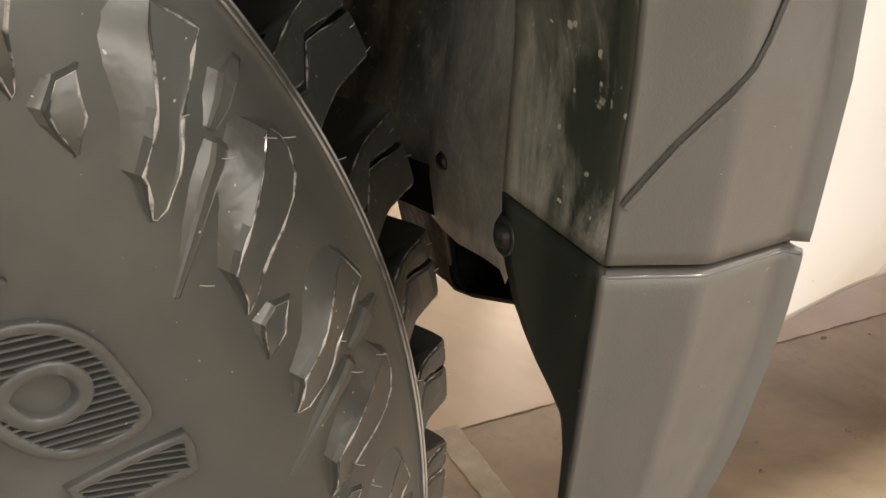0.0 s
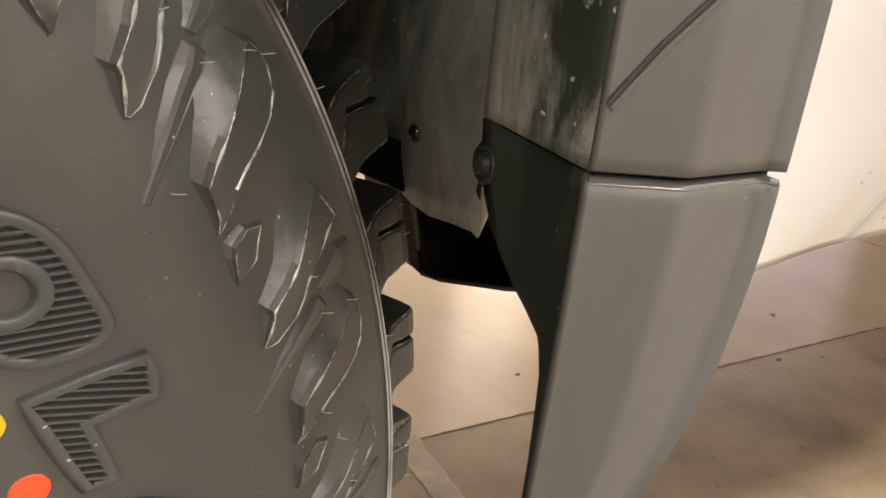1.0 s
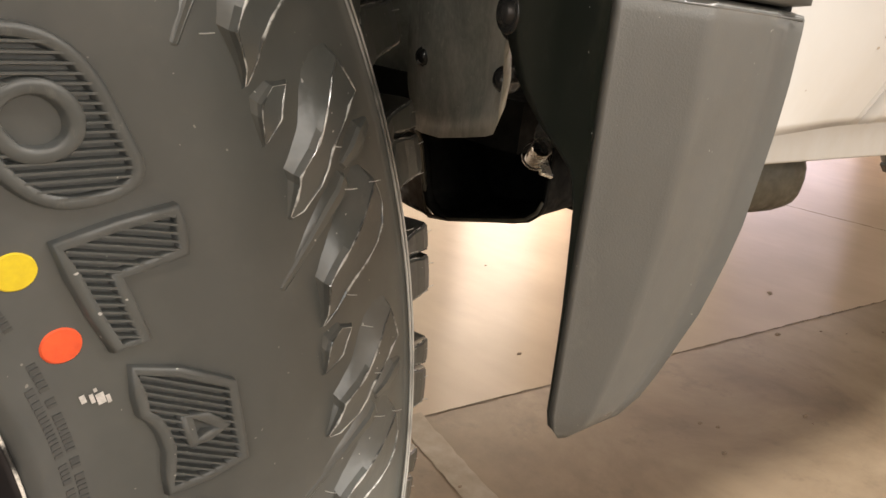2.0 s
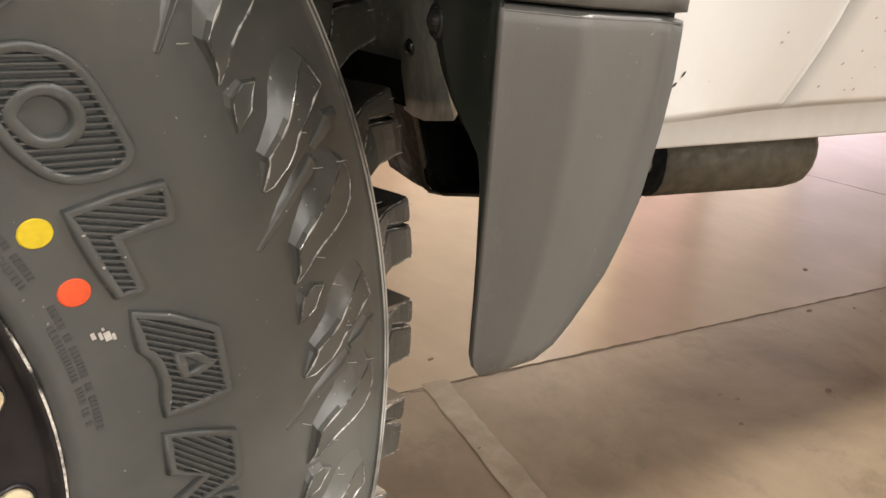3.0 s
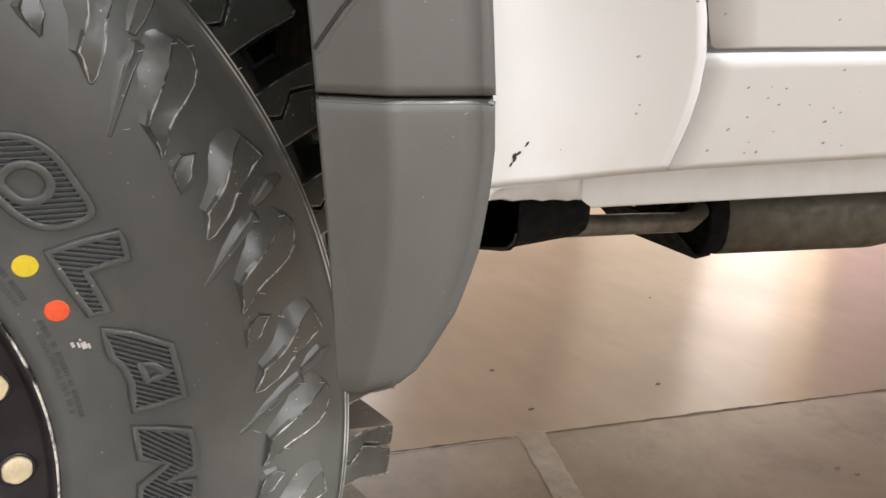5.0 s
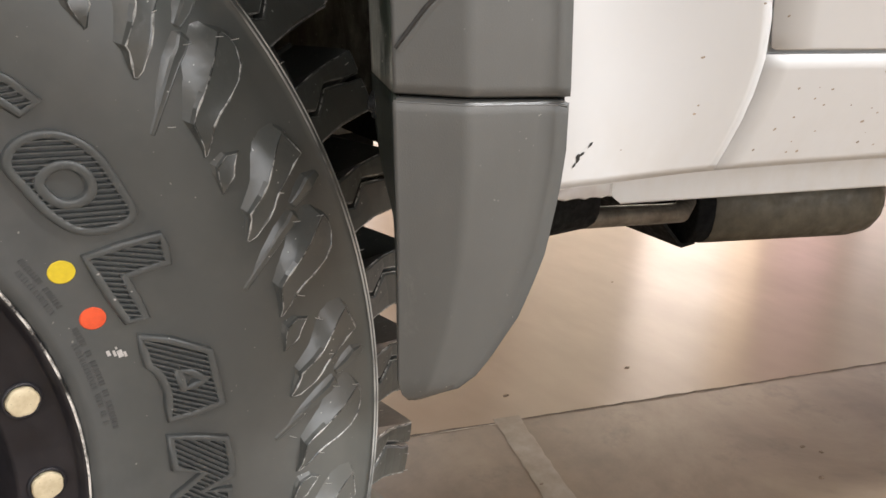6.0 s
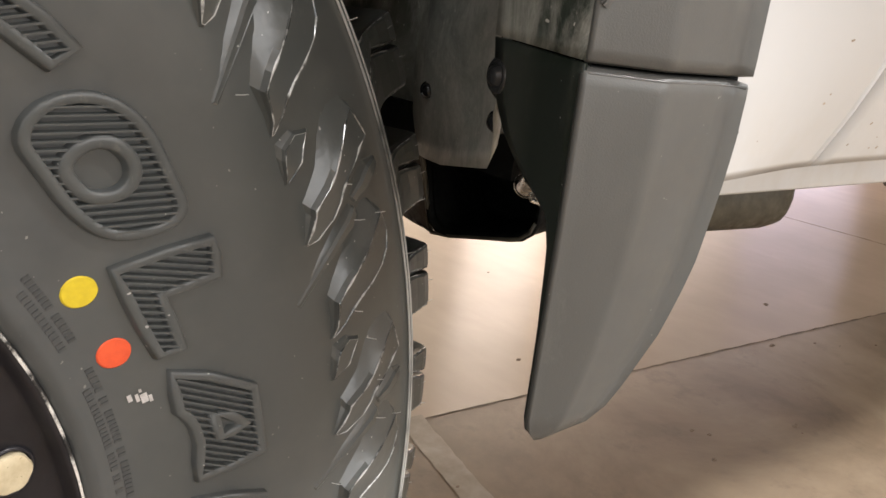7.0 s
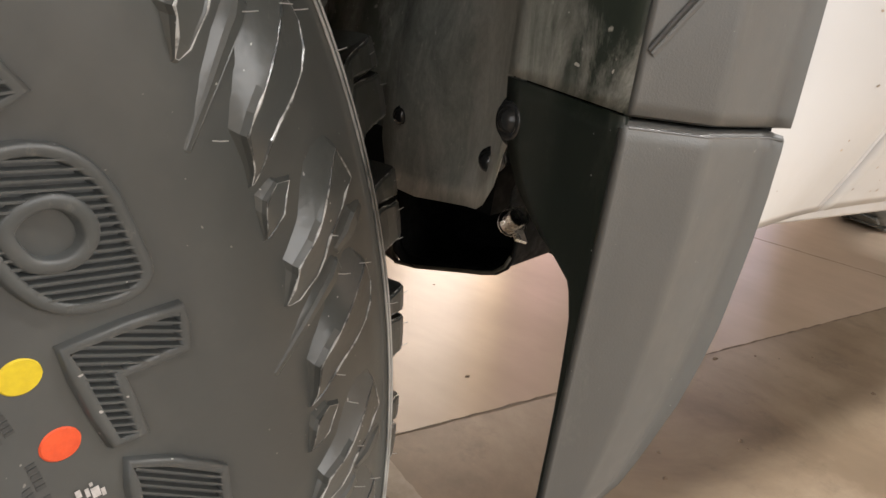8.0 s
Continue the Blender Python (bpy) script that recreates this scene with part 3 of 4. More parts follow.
def hatch(loop, holes, middle, spacing, tilt):
    """Slanting ridges inside a loop of (radius, degrees), leaving out the holes."""
    to_xy = lambda ra: Vector((ra[0] * math.cos(radians(ra[1])), ra[0] * math.sin(radians(ra[1]))))
    c = to_xy(middle)
    d = Vector((math.cos(radians(middle[1] + tilt)), math.sin(radians(middle[1] + tilt))))
    w = Vector((-d.y, d.x))
    loops = [[to_xy(p) - c for p in lp] for lp in [loop] + holes]
    loops = [[(p.dot(d), p.dot(w)) for p in lp] for lp in loops]
    ridges = []
    low, high = min(p[1] for p in loops[0]), max(p[1] for p in loops[0])
    y = low + spacing * 0.5
    while y < high:
        cuts = []
        for lp in loops:
            for a, b in zip(lp, lp[1:] + lp[:1]):
                if (a[1] - y) * (b[1] - y) < 0:
                    cuts.append(a[0] + (b[0] - a[0]) * (y - a[1]) / (b[1] - a[1]))
        cuts.sort()
        for x0, x1 in zip(cuts[::2], cuts[1::2]):
            x0, x1 = x0 + 0.0012, x1 - 0.0012
            if x1 - x0 < 0.001:
                continue
            verts, faces = [], []
            steps = max(2, int((x1 - x0) / 0.006) + 1)
            for i in range(steps):
                x = x0 + (x1 - x0) * i / (steps - 1)
                for off, up in ((-0.30, -0.0003), (-0.14, 0.0030), (0.14, 0.0030), (0.30, -0.0003)):
                    v = c + d * x + w * (y + off * spacing)
                    verts.append((v.x, side_depth(v.length) - up, v.y))
                if i:
                    for k in range(3):
                        q = 4 * (i - 1) + k
                        faces.append((q, q + 1, q + 5, q + 4))
            ridges.append((verts, faces))
        y += spacing
    return ridges


def smooth_loop(points, times=2):
    for _ in range(times):
        out = []
        for a, b in zip(points, points[1:] + points[:1]):
            out += [(0.75 * a[0] + 0.25 * b[0], 0.75 * a[1] + 0.25 * b[1]), (0.25 * a[0] + 0.75 * b[0], 0.25 * a[1] + 0.75 * b[1])]
        points = out
    return points


def emblem(name, loop, hole, middle, label):
    """A raised outline, a ring in it, and the ridges between them, each a piece of its own."""
    add(name, mesh_of(name, *ribbon(loop, 0.0046, 0.0030), EDGE_RUBBER, True), tyre, None, label)
    if hole:
        add("emblem_ring", mesh_of("emblem_ring", *ribbon(hole, 0.0054, 0.0034), EDGE_RUBBER, True), tyre)
    for verts, faces in hatch(loop, [hole] if hole else [], middle, 0.0026, -36):
        add("emblem_ridge", mesh_of("emblem_ridge", verts, faces, EDGE_RUBBER), tyre)


emblem("oval_emblem", smooth_loop([(0.2412, 39.9), (0.2530, 40.6), (0.2650, 38.8), (0.2700, 35.6), (0.2672, 31.2), (0.2660, 28.0), (0.2540, 28.0), (0.2420, 29.6), (0.2380, 33.0), (0.2395, 37.0)]),
       smooth_loop([(0.2440, 36.4), (0.2520, 36.9), (0.2595, 35.9), (0.2615, 34.0), (0.2580, 32.4), (0.2510, 32.1), (0.2440, 33.2), (0.2430, 34.9)]), (0.2530, 34.3), "raised hatched oval shape with a ring")
emblem("angle_emblem", [(0.2375, 26.8), (0.2533, 26.0), (0.2690, 25.0), (0.2680, 23.7), (0.2658, 22.0), (0.2565, 22.4), (0.2462, 22.8), (0.2456, 20.0), (0.2458, 17.2), (0.2378, 17.5), (0.2366, 21.0), (0.2368, 24.2)],
       None, (0.2500, 22.0), "raised hatched angle shape")
emblem("wedge_emblem", [(0.2393, 15.1), (0.2510, 13.4), (0.2662, 10.5), (0.2658, 7.4), (0.2665, 3.9), (0.2530, 3.4), (0.2408, 3.3), (0.2416, 5.0), (0.2430, 7.0), (0.2422, 8.9), (0.2406, 10.2), (0.2382, 11.1), (0.2386, 12.9)],
       [(0.2495, 9.4), (0.2552, 8.8), (0.2608, 7.3), (0.2550, 7.0), (0.2500, 6.9)], (0.2530, 9.0), "raised hatched wedge shape")
emblem("zigzag_emblem", [(0.2396, 0.9), (0.2524, 0.1), (0.2660, -0.8), (0.2676, -3.4), (0.2680, -5.6), (0.2530, -7.2), (0.2672, -7.4), (0.2668, -9.6), (0.2530, -10.0), (0.2400, -10.0), (0.2402, -7.6), (0.2545, -4.7), (0.2404, -3.6)], None, (0.2530, -4.0), "raised hatched zigzag shape")
emblem("bar_emblem", [(0.2665, 47.2), (0.2685, 44.6), (0.2690, 41.9), (0.2610, 42.1), (0.2600, 44.6), (0.2590, 47.0)], None, (0.2640, 44.6), "raised hatched bar shape")


def small_print():
    rng = random.Random(7)
    verts, faces = [], []
    for r0, a0, a1 in ((0.2165, 30.5, 23.0), (0.2125, 29.5, 22.5), (0.2165, 19.4, 4.0), (0.2128, 17.5, 5.0)):
        a = a0
        while a > a1:
            w = rng.uniform(0.25, 0.5)
            if rng.random() < 0.88:
                r1, r2 = r0 - 0.0013, r0 + 0.0013
                b = len(verts)
                for up in (-0.0003, 0.00035):
                    for r, ang in ((r1, a), (r2, a), (r2, a - w), (r1, a - w)):
                        verts.append(on_side(r, ang, up))
                faces += [(b + 4, b + 5, b + 6, b + 7)] + [(b + i, b + (i + 1) % 4, b + 4 + (i + 1) % 4, b + 4 + i) for i in range(4)]
            a -= w + 0.18
    add("small_print", mesh_of("small_print", verts, faces, PRINT_RUBBER), tyre, None, "fine raised unreadable print")


small_print()


def paint_dot(name, r, deg, radius, mat, label):
    n = 28
    verts = [on_side(r, deg, 0.0007)]
    rng = random.Random(int(deg))
    for ring, up in ((0.92, 0.0006), (1.0, 0.0001)):
        for k in range(n):
            a = 2 * math.pi * k / n
            q = radius * ring * (1 + 0.012 * rng.uniform(-1, 1))
            verts.append(on_side(r + q * math.cos(a), deg + math.degrees(q * math.sin(a) / r), up))
    faces = [(0, 1 + k, 1 + (k + 1) % n) for k in range(n)] + [(1 + k, 1 + n + k, 1 + n + (k + 1) % n, 1 + (k + 1) % n) for k in range(n)]
    add(name, mesh_of(name, verts, faces, mat), tyre, None, label)


paint_dot("paint_dot", 0.2260, 26.6, 0.0058, YELLOW, "round yellow paint dot")
paint_dot("paint_dot", 0.2255, 19.6, 0.0058, RED, "round orange-red paint dot")


def stamp_mark():
    verts, faces = [], []
    for dr, da, w, h in ((-0.0030, 0.6, 0.0016, 0.0030), (-0.0006, 0.3, 0.0012, 0.0034), (0.0016, 0.0, 0.0024, 0.0040), (0.0010, 0.9, 0.0010, 0.0014), (0.0036, -0.3, 0.0012, 0.0030)):
        b = len(verts)
        for sx, sy in ((-1, -1), (1, -1), (1, 1), (-1, 1)):
            verts.append(on_side(0.2272 + dr + sx * w / 2, 13.9 + da + math.degrees(sy * h / 2 / 0.227), 0.0006))
        faces.append((b, b + 1, b + 2, b + 3))
    add("stamp_mark", mesh_of("stamp_mark", verts, faces, WHITE_STAMP), tyre, None, "small white unreadable stamp")


stamp_mark()


def rubber_hairs():
    """Fine moulding hairs on the tread edges and lugs."""
    rng = random.Random(11)
    spots = []
    for k in range(40):
        for off in (37.0, 34.6, 32.7):
            spots.append((0.420 + rng.uniform(-0.006, 0.003), 9 * k + off - 1.9, 0.0, True))
        if k % 2 == 0:
            for r, a in ((0.351, 35.0), (0.345, 36.0), (0.3085, 38.0), (0.328, 41.0), (0.3655, 31.0), (0.3655, 36.0), (0.330, 37.0), (0.318, 30.5), (0.300, 33.4), (0.325, 27.0)):
                spots.append((r, 9 * k + a + rng.uniform(-0.5, 0.5), 0.003, False))
    me_cache = [tube_mesh("rubber_hair", [(0, 0, 0), (0.0009, -0.0022, 0.0002 * s), (0.0021, -0.0042, 0.0006 * s)], 0.00022, HAIR_RUBBER, 4) for s in (-1, 0, 1)]
    for r, a, up, out in spots:
        if not out and rng.random() < 0.55:
            continue
        m = turned(a) @ Matrix.Translation((r, side_depth(r) - up * 0.9, 0))
        if out:
            m = m @ Matrix.Rotation(radians(rng.uniform(35, 60)), 4, "Z")
        else:
            m = m @ Matrix.Rotation(radians(rng.uniform(-40, 40)), 4, "Y")
        add("rubber_hair", rng.choice(me_cache), tyre, m)


rubber_hairs()


def build_rim():
    prof = [(0.2000, 0.030), (0.2012, 0.006), (0.2018, -0.0010), (0.2008, -0.0024), (0.1990, -0.0012), (0.1975, 0.0030), (0.1960, 0.0046), (0.1720, 0.0056), (0.1700, 0.0075), (0.1660, 0.030), (0.150, 0.045), (0.10, 0.050), (0.06, 0.040), (0.0, 0.040)]
    rim = add("rim", lathe("rim", prof, RIM_BLACK, 128), car, HUB, "satin black wheel rim ringed with pale bolts")
    lip = [(0.2014, 0.001), (0.2022, -0.0012), (0.2014, -0.0030), (0.2006, -0.0026)]
    add("rim_lip", lathe("rim_lip", lip, SCUFF, 128), rim, None, "scuffed bare metal lip")
    # hex bolt head in a dark seat
    seat = lathe("bolt_seat", [(0.0092, 0.0012), (0.0092, -0.0008), (0.0080, -0.0016), (0.0076, 0.0)], RIM_BLACK, 20)
    verts, faces = [], []
    for rad, h in ((0.0076, 0.001), (0.0076, -0.0022), (0.0070, -0.0031), (0.0056, -0.0034), (0.0022, -0.0033)):
        for k in range(24):
            a = math.pi / 12 * k
            q = rad * (0.94 + 0.06 * abs(math.cos(3 * a)))
            verts.append((q * math.cos(a), h, q * math.sin(a)))
    for i in range(4):
        for k in range(24):
            j = (k + 1) % 24
            faces.append((24 * i + k, 24 * i + j, 24 * i + 24 + j, 24 * i + 24 + k))
    faces.append(tuple(range(96, 120)))
    head = mesh_of("rim_bolt", verts, faces, BRASS, True)
    head.set_sharp_from_angle(angle=radians(30))
    rng = random.Random(3)
    for k in range(24):
        m = turned(12.2 + 15 * k) @ Matrix.Translation((0.1832, 0.0050, 0))
        add("bolt_seat", seat, rim, m)
        add("rim_bolt", head, rim, m @ Matrix.Rotation(rng.uniform(0, 1), 4, "Y"), "pale gold hex bolt")


build_rim()

# ---- fender flare ----
def flare_left(z):
    return float(np.interp(z, [0.458, 0.462, 0.468, 0.54, 0.597, 0.613, 0.646, 0.70], [0.3240, 0.3205, 0.3185, 0.316, 0.3125, 0.3115, 0.3095, 0.300]))


def flare_right(z):
    return float(np.interp(z, [0.458, 0.462, 0.468, 0.477, 0.498, 0.528, 0.555, 0.575, 0.597, 0.645, 0.70], [0.331, 0.347, 0.354, 0.3605, 0.3720, 0.3815, 0.3855, 0.3870, 0.3860, 0.3815, 0.366]))


def face_slope(z):
    """How far the flare's rear edge stands out, as a share of its width: more towards the tip."""
    return float(np.interp(z, [0.47, 0.52, 0.58], [0.285, 0.280, 0.262]))


def flare_row(z, lift=0.0, side="outer"):
    """A level line round the flare from its inner flange over the front corner to the rear edge."""
    xl, xr = flare_left(z), flare_right(z)
    w = xr - xl
    y0 = -0.1135
    flange = float(np.interp(z, [0.462, 0.500, 0.525, 0.539, 0.546, 0.5505, 0.5545, 0.560, 0.567, 0.58, 0.60], [0.0022, 0.0026, 0.0042, 0.0055, 0.009, 0.016, 0.024, 0.032, 0.040, 0.049, 0.052]))
    if side == "flange":
        return [(xl + 0.0006 + 0.40 * flange * k, y0 + flange * k, z) for k in (1.0, 0.85, 0.66, 0.33, 0.12, 0.0)]
    out = face_slope(z)
    sag = 0.0028 * max(0.0, 1 - abs(z - 0.598) / 0.05)
    row = []
    for s in (0.0, 0.02, 0.08, 0.22, 0.325, 0.345, 0.375, 0.395, 0.6, 0.8, 0.93):
        y = y0 - w * float(np.interp(s, [0, 0.02, 0.345, 0.375, 0.93], [-0.008, 0.0, 0.184, 0.194, out]))
        row.append((xl + w * s, y - lift, z - sag * s))
    yb = y0 - w * (out + 0.003)
    for dx, dy in ((0.97, -0.004), (1.0, 0.004), (1.0, 0.012), (0.985, 0.022)):
        row.append((xl + w * dx, yb + dy * min(1, (w / 0.06) ** 2) - lift, z - sag))
    return row


def build_flare():
    rows = [flare_row(z) for z in (0.5971, 0.5966, 0.5956, 0.592, 0.585, 0.576, 0.567, 0.558, 0.550, 0.543, 0.535, 0.527, 0.515, 0.505, 0.497, 0.490, 0.483, 0.476, 0.471, 0.468, 0.465, 0.462, 0.460, 0.458)]
    for k, inset in ((0, 0.0020), (1, 0.0008), (2, 0.0002)):
        rows[k] = [(x + inset, y + inset * 1.1, z) for x, y, z in rows[k]]
    low = add("lower_flare", grid_mesh("lower_flare", rows, PLASTIC), car, None, "matt grey plastic lower flare end tapering to a rounded tip")
    thick(low, 0.0024, 0)
    lip = [(x, y - 0.0004, z) for x, y, z in flare_row(0.5960)[1:12]]
    add("lip_edge", tube_mesh("lip_edge", lip, 0.0006, SMOOTH_PLASTIC, 10), low, None, "smooth glossy moulded lip")
    levels = (0.5988, 0.593, 0.585, 0.576, 0.567, 0.5635, 0.560, 0.557, 0.5545, 0.5525, 0.5505, 0.548, 0.546, 0.543, 0.535, 0.527, 0.515, 0.505, 0.490, 0.476, 0.468, 0.462)
    thick(add("inner_flange", grid_mesh("inner_flange", [flare_row(z, 0, "flange") for z in levels], FLANGE), low, None, "smooth inner flange coloured dark for its shade"), 0.0012, 0)
    rows = [flare_row(z, 0.0008) for z in (0.6000, 0.6008, 0.604, 0.613, 0.63, 0.646, 0.66, 0.68, 0.70)]
    rows[0] = [(x + 0.0012, y + 0.0016, z) for x, y, z in rows[0]]
    # the arch carries on over the tyre
    last = rows[-1]
    for k in range(1, 15):
        a = radians(38 + 9.0 * k)
        cx, cz = 0.30 - 0.385 * (math.cos(radians(38)) - math.cos(a)), 0.70 + 0.30 * (math.sin(a) - math.sin(radians(38)))
        rows.append([(cx + (x - 0.30) * math.cos(a) / math.cos(radians(38)), y, cz + (x - 0.30) * math.sin(a) * 0.9) for x, y, z in last])
    up = add("upper_flare", grid_mesh("upper_flare", rows, PLASTIC), car, None, "matt grey plastic wheel-arch flare with a diagonal crease")
    thick(up, 0.0024, 0)
    levels = (0.5995, 0.604, 0.613, 0.63, 0.646, 0.66, 0.68, 0.70)
    thick(add("inner_flange", grid_mesh("inner_flange", [flare_row(z, 0, "flange") for z in levels], LINER), up, None, "dusty inner flange toned dark towards the flare"), 0.0010, 0)
    # diagonal crease: a dark strip paints the groove's shade, a narrow lip below it
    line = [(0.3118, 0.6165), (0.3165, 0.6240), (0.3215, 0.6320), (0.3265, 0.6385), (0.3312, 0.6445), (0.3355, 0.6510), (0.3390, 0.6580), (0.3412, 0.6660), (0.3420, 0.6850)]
    for nm, mat, profile in (("crease_shade", BLACK_PAINT, ((-0.0011, -0.0004), (-0.0009, 0.0), (0.0003, 0.0), (0.0005, -0.0004))),
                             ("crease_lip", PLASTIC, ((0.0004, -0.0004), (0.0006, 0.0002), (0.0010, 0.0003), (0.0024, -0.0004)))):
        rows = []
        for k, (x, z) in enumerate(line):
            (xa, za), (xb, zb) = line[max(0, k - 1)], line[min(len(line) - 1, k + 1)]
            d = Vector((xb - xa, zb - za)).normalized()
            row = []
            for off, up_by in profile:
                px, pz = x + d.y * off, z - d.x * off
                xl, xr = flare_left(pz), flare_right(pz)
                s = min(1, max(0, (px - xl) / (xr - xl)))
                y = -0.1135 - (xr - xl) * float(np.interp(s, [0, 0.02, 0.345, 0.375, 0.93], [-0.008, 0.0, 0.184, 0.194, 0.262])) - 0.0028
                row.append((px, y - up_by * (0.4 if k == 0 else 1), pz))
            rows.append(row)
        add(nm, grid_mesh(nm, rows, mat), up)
    # Near-black strip added behind the flare seam so its gap reads as shade.
    rows = [[(x + 0.003, y, z) for x, y, z in flare_row(z, 0, "flange")] + [(x + 0.003, y + 0.0045, z) for x, y, z in flare_row(z)] for z in (0.586, 0.598, 0.612)]
    add("seam_backing", grid_mesh("seam_backing", rows, VOID_PAINT), up)
    # push rivets on the flange
    cap = lathe("push_rivet", [(0.0, -0.0052), (0.0022, -0.0050), (0.0036, -0.0042), (0.0042, -0.0026), (0.0046, -0.0024), (0.0060, -0.0030), (0.0066, -0.0022), (0.0068, -0.0008), (0.0078, -0.0012), (0.0086, -0.0004), (0.0088, 0.003)], GLOSS_BLACK, 28)
    for at in ((0.3345, -0.0660, 0.5852),):
        add("push_rivet", cap, up, Matrix.Translation(at) @ Matrix.Rotation(radians(-112), 4, "Z"), "glossy black push rivet")


build_flare()

# ---- wheel-arch liner ----
LINER_PLAN = [(0.3345, -0.0680, 0.5790), (0.3370, -0.0640, 0.5765), (0.3430, -0.0585, 0.5680), (0.3620, -0.0465, 0.554), (0.3850, -0.0290, 0.538), (0.4020, -0.0150, 0.529), (0.4200, 0.0030, 0.522), (0.4350, 0.0280, 0.514),
              (0.4520, 0.0620, 0.504), (0.4680, 0.0900, 0.499), (0.4815, 0.1120, 0.497), (0.4837, 0.1152, 0.518), (0.4850, 0.1700, 0.515), (0.4860, 0.2500, 0.492), (0.4860, 0.4200, 0.470)]


def build_liner():
    rows = [[(x + 0.010, y + 0.006, z + 0.005) for x, y, z in LINER_PLAN]]
    for s in (0.0, 0.06, 0.14, 0.25, 0.4, 0.6, 0.8, 1.0):
        row = []
        for x, y, z in LINER_PLAN:
            up = z + (0.70 - z) * s
            lean = (flare_left(up) - flare_left(0.58)) * min(1, max(0, (0.02 - y) / 0.07)) if up > 0.58 else 0
            row.append((x + lean + 0.004 * math.sin(9 * s + 20 * y) * min(1, max(0, (y + 0.06) * 12)), y, up))
        rows.append(row)
    top = rows[-1]
    for k in range(1, 13):
        a = radians(15 * k)
        rows.append([(x * math.cos(a) if k < 12 else -x, y, 0.70 + (0.24 + 0.02 * y) * math.sin(a)) for x, y, z in top])
    rows.append([(-x, y, 0.40) for x, y, z in top])
    liner = thick(add("wheel_arch_liner", grid_mesh("wheel_arch_liner", rows, LINER), car, None, "dusty black plastic wheel-arch liner toned darker inboard for shade"), 0.0016, 0)
    knob = lathe("liner_plug", [(0.75 * r, h) for r, h in [(0.0, -0.006), (0.004, -0.0055), (0.006, -0.0035), (0.0065, 0.0), (0.008, 0.0005), (0.008, 0.003)]], GLOSS_BLACK, 18)
    for at, turn in (((0.4640, 0.0860, 0.544), -62), ((0.3945, -0.0225, 0.5538), -75)):
        add("liner_plug", knob, liner, Matrix.Translation(at) @ Matrix.Rotation(radians(turn), 4, "Z"), "black push-in plug")
    # inner side of the arch, towards the engine bay, coloured near-black for its shade
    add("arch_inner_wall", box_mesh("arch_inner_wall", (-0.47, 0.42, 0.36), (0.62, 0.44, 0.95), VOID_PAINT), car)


build_liner()


# ---- body side ----
def side_y(x, z):
    """The outer skin's y at a place on the white body side: the wing swells softly into the rocker's line."""
    zz = min(z, 0.70)
    k = min(1, max(0, (x - 0.40) / 0.09))
    lean = 0.12 + 0.28 * k * k * (3 - 2 * k)
    over = max(0, x - 0.46)
    turn = 0.098 * (over * over / 0.16 if over < 0.08 else over - 0.04)
    return -0.126 - 0.15 * (x - 0.404) - turn - lean * (zz - 0.565) + 0.5 * max(0, z - 0.95) * max(0, z - 0.95)


def skin(name, outline_rows, label, amount=0.0015):
    rows = [[(x, side_y(x, z), z) for x, z in row] for row in outline_rows]
    return thick(add(name, grid_mesh(name, rows, PAINT), car, None, label), amount, 0)


def seam_x(z):
    """The seam between wing and rocker, then up along the door's front edge."""
    return float(np.interp(z, [0.552, 0.572, 0.585, 0.598, 0.606, 0.612, 0.618, 0.628, 0.642, 0.70, 1.0], [0.4955, 0.4960, 0.4950, 0.4925, 0.4900, 0.4880, 0.4858, 0.4805, 0.4730, 0.443, 0.42]))


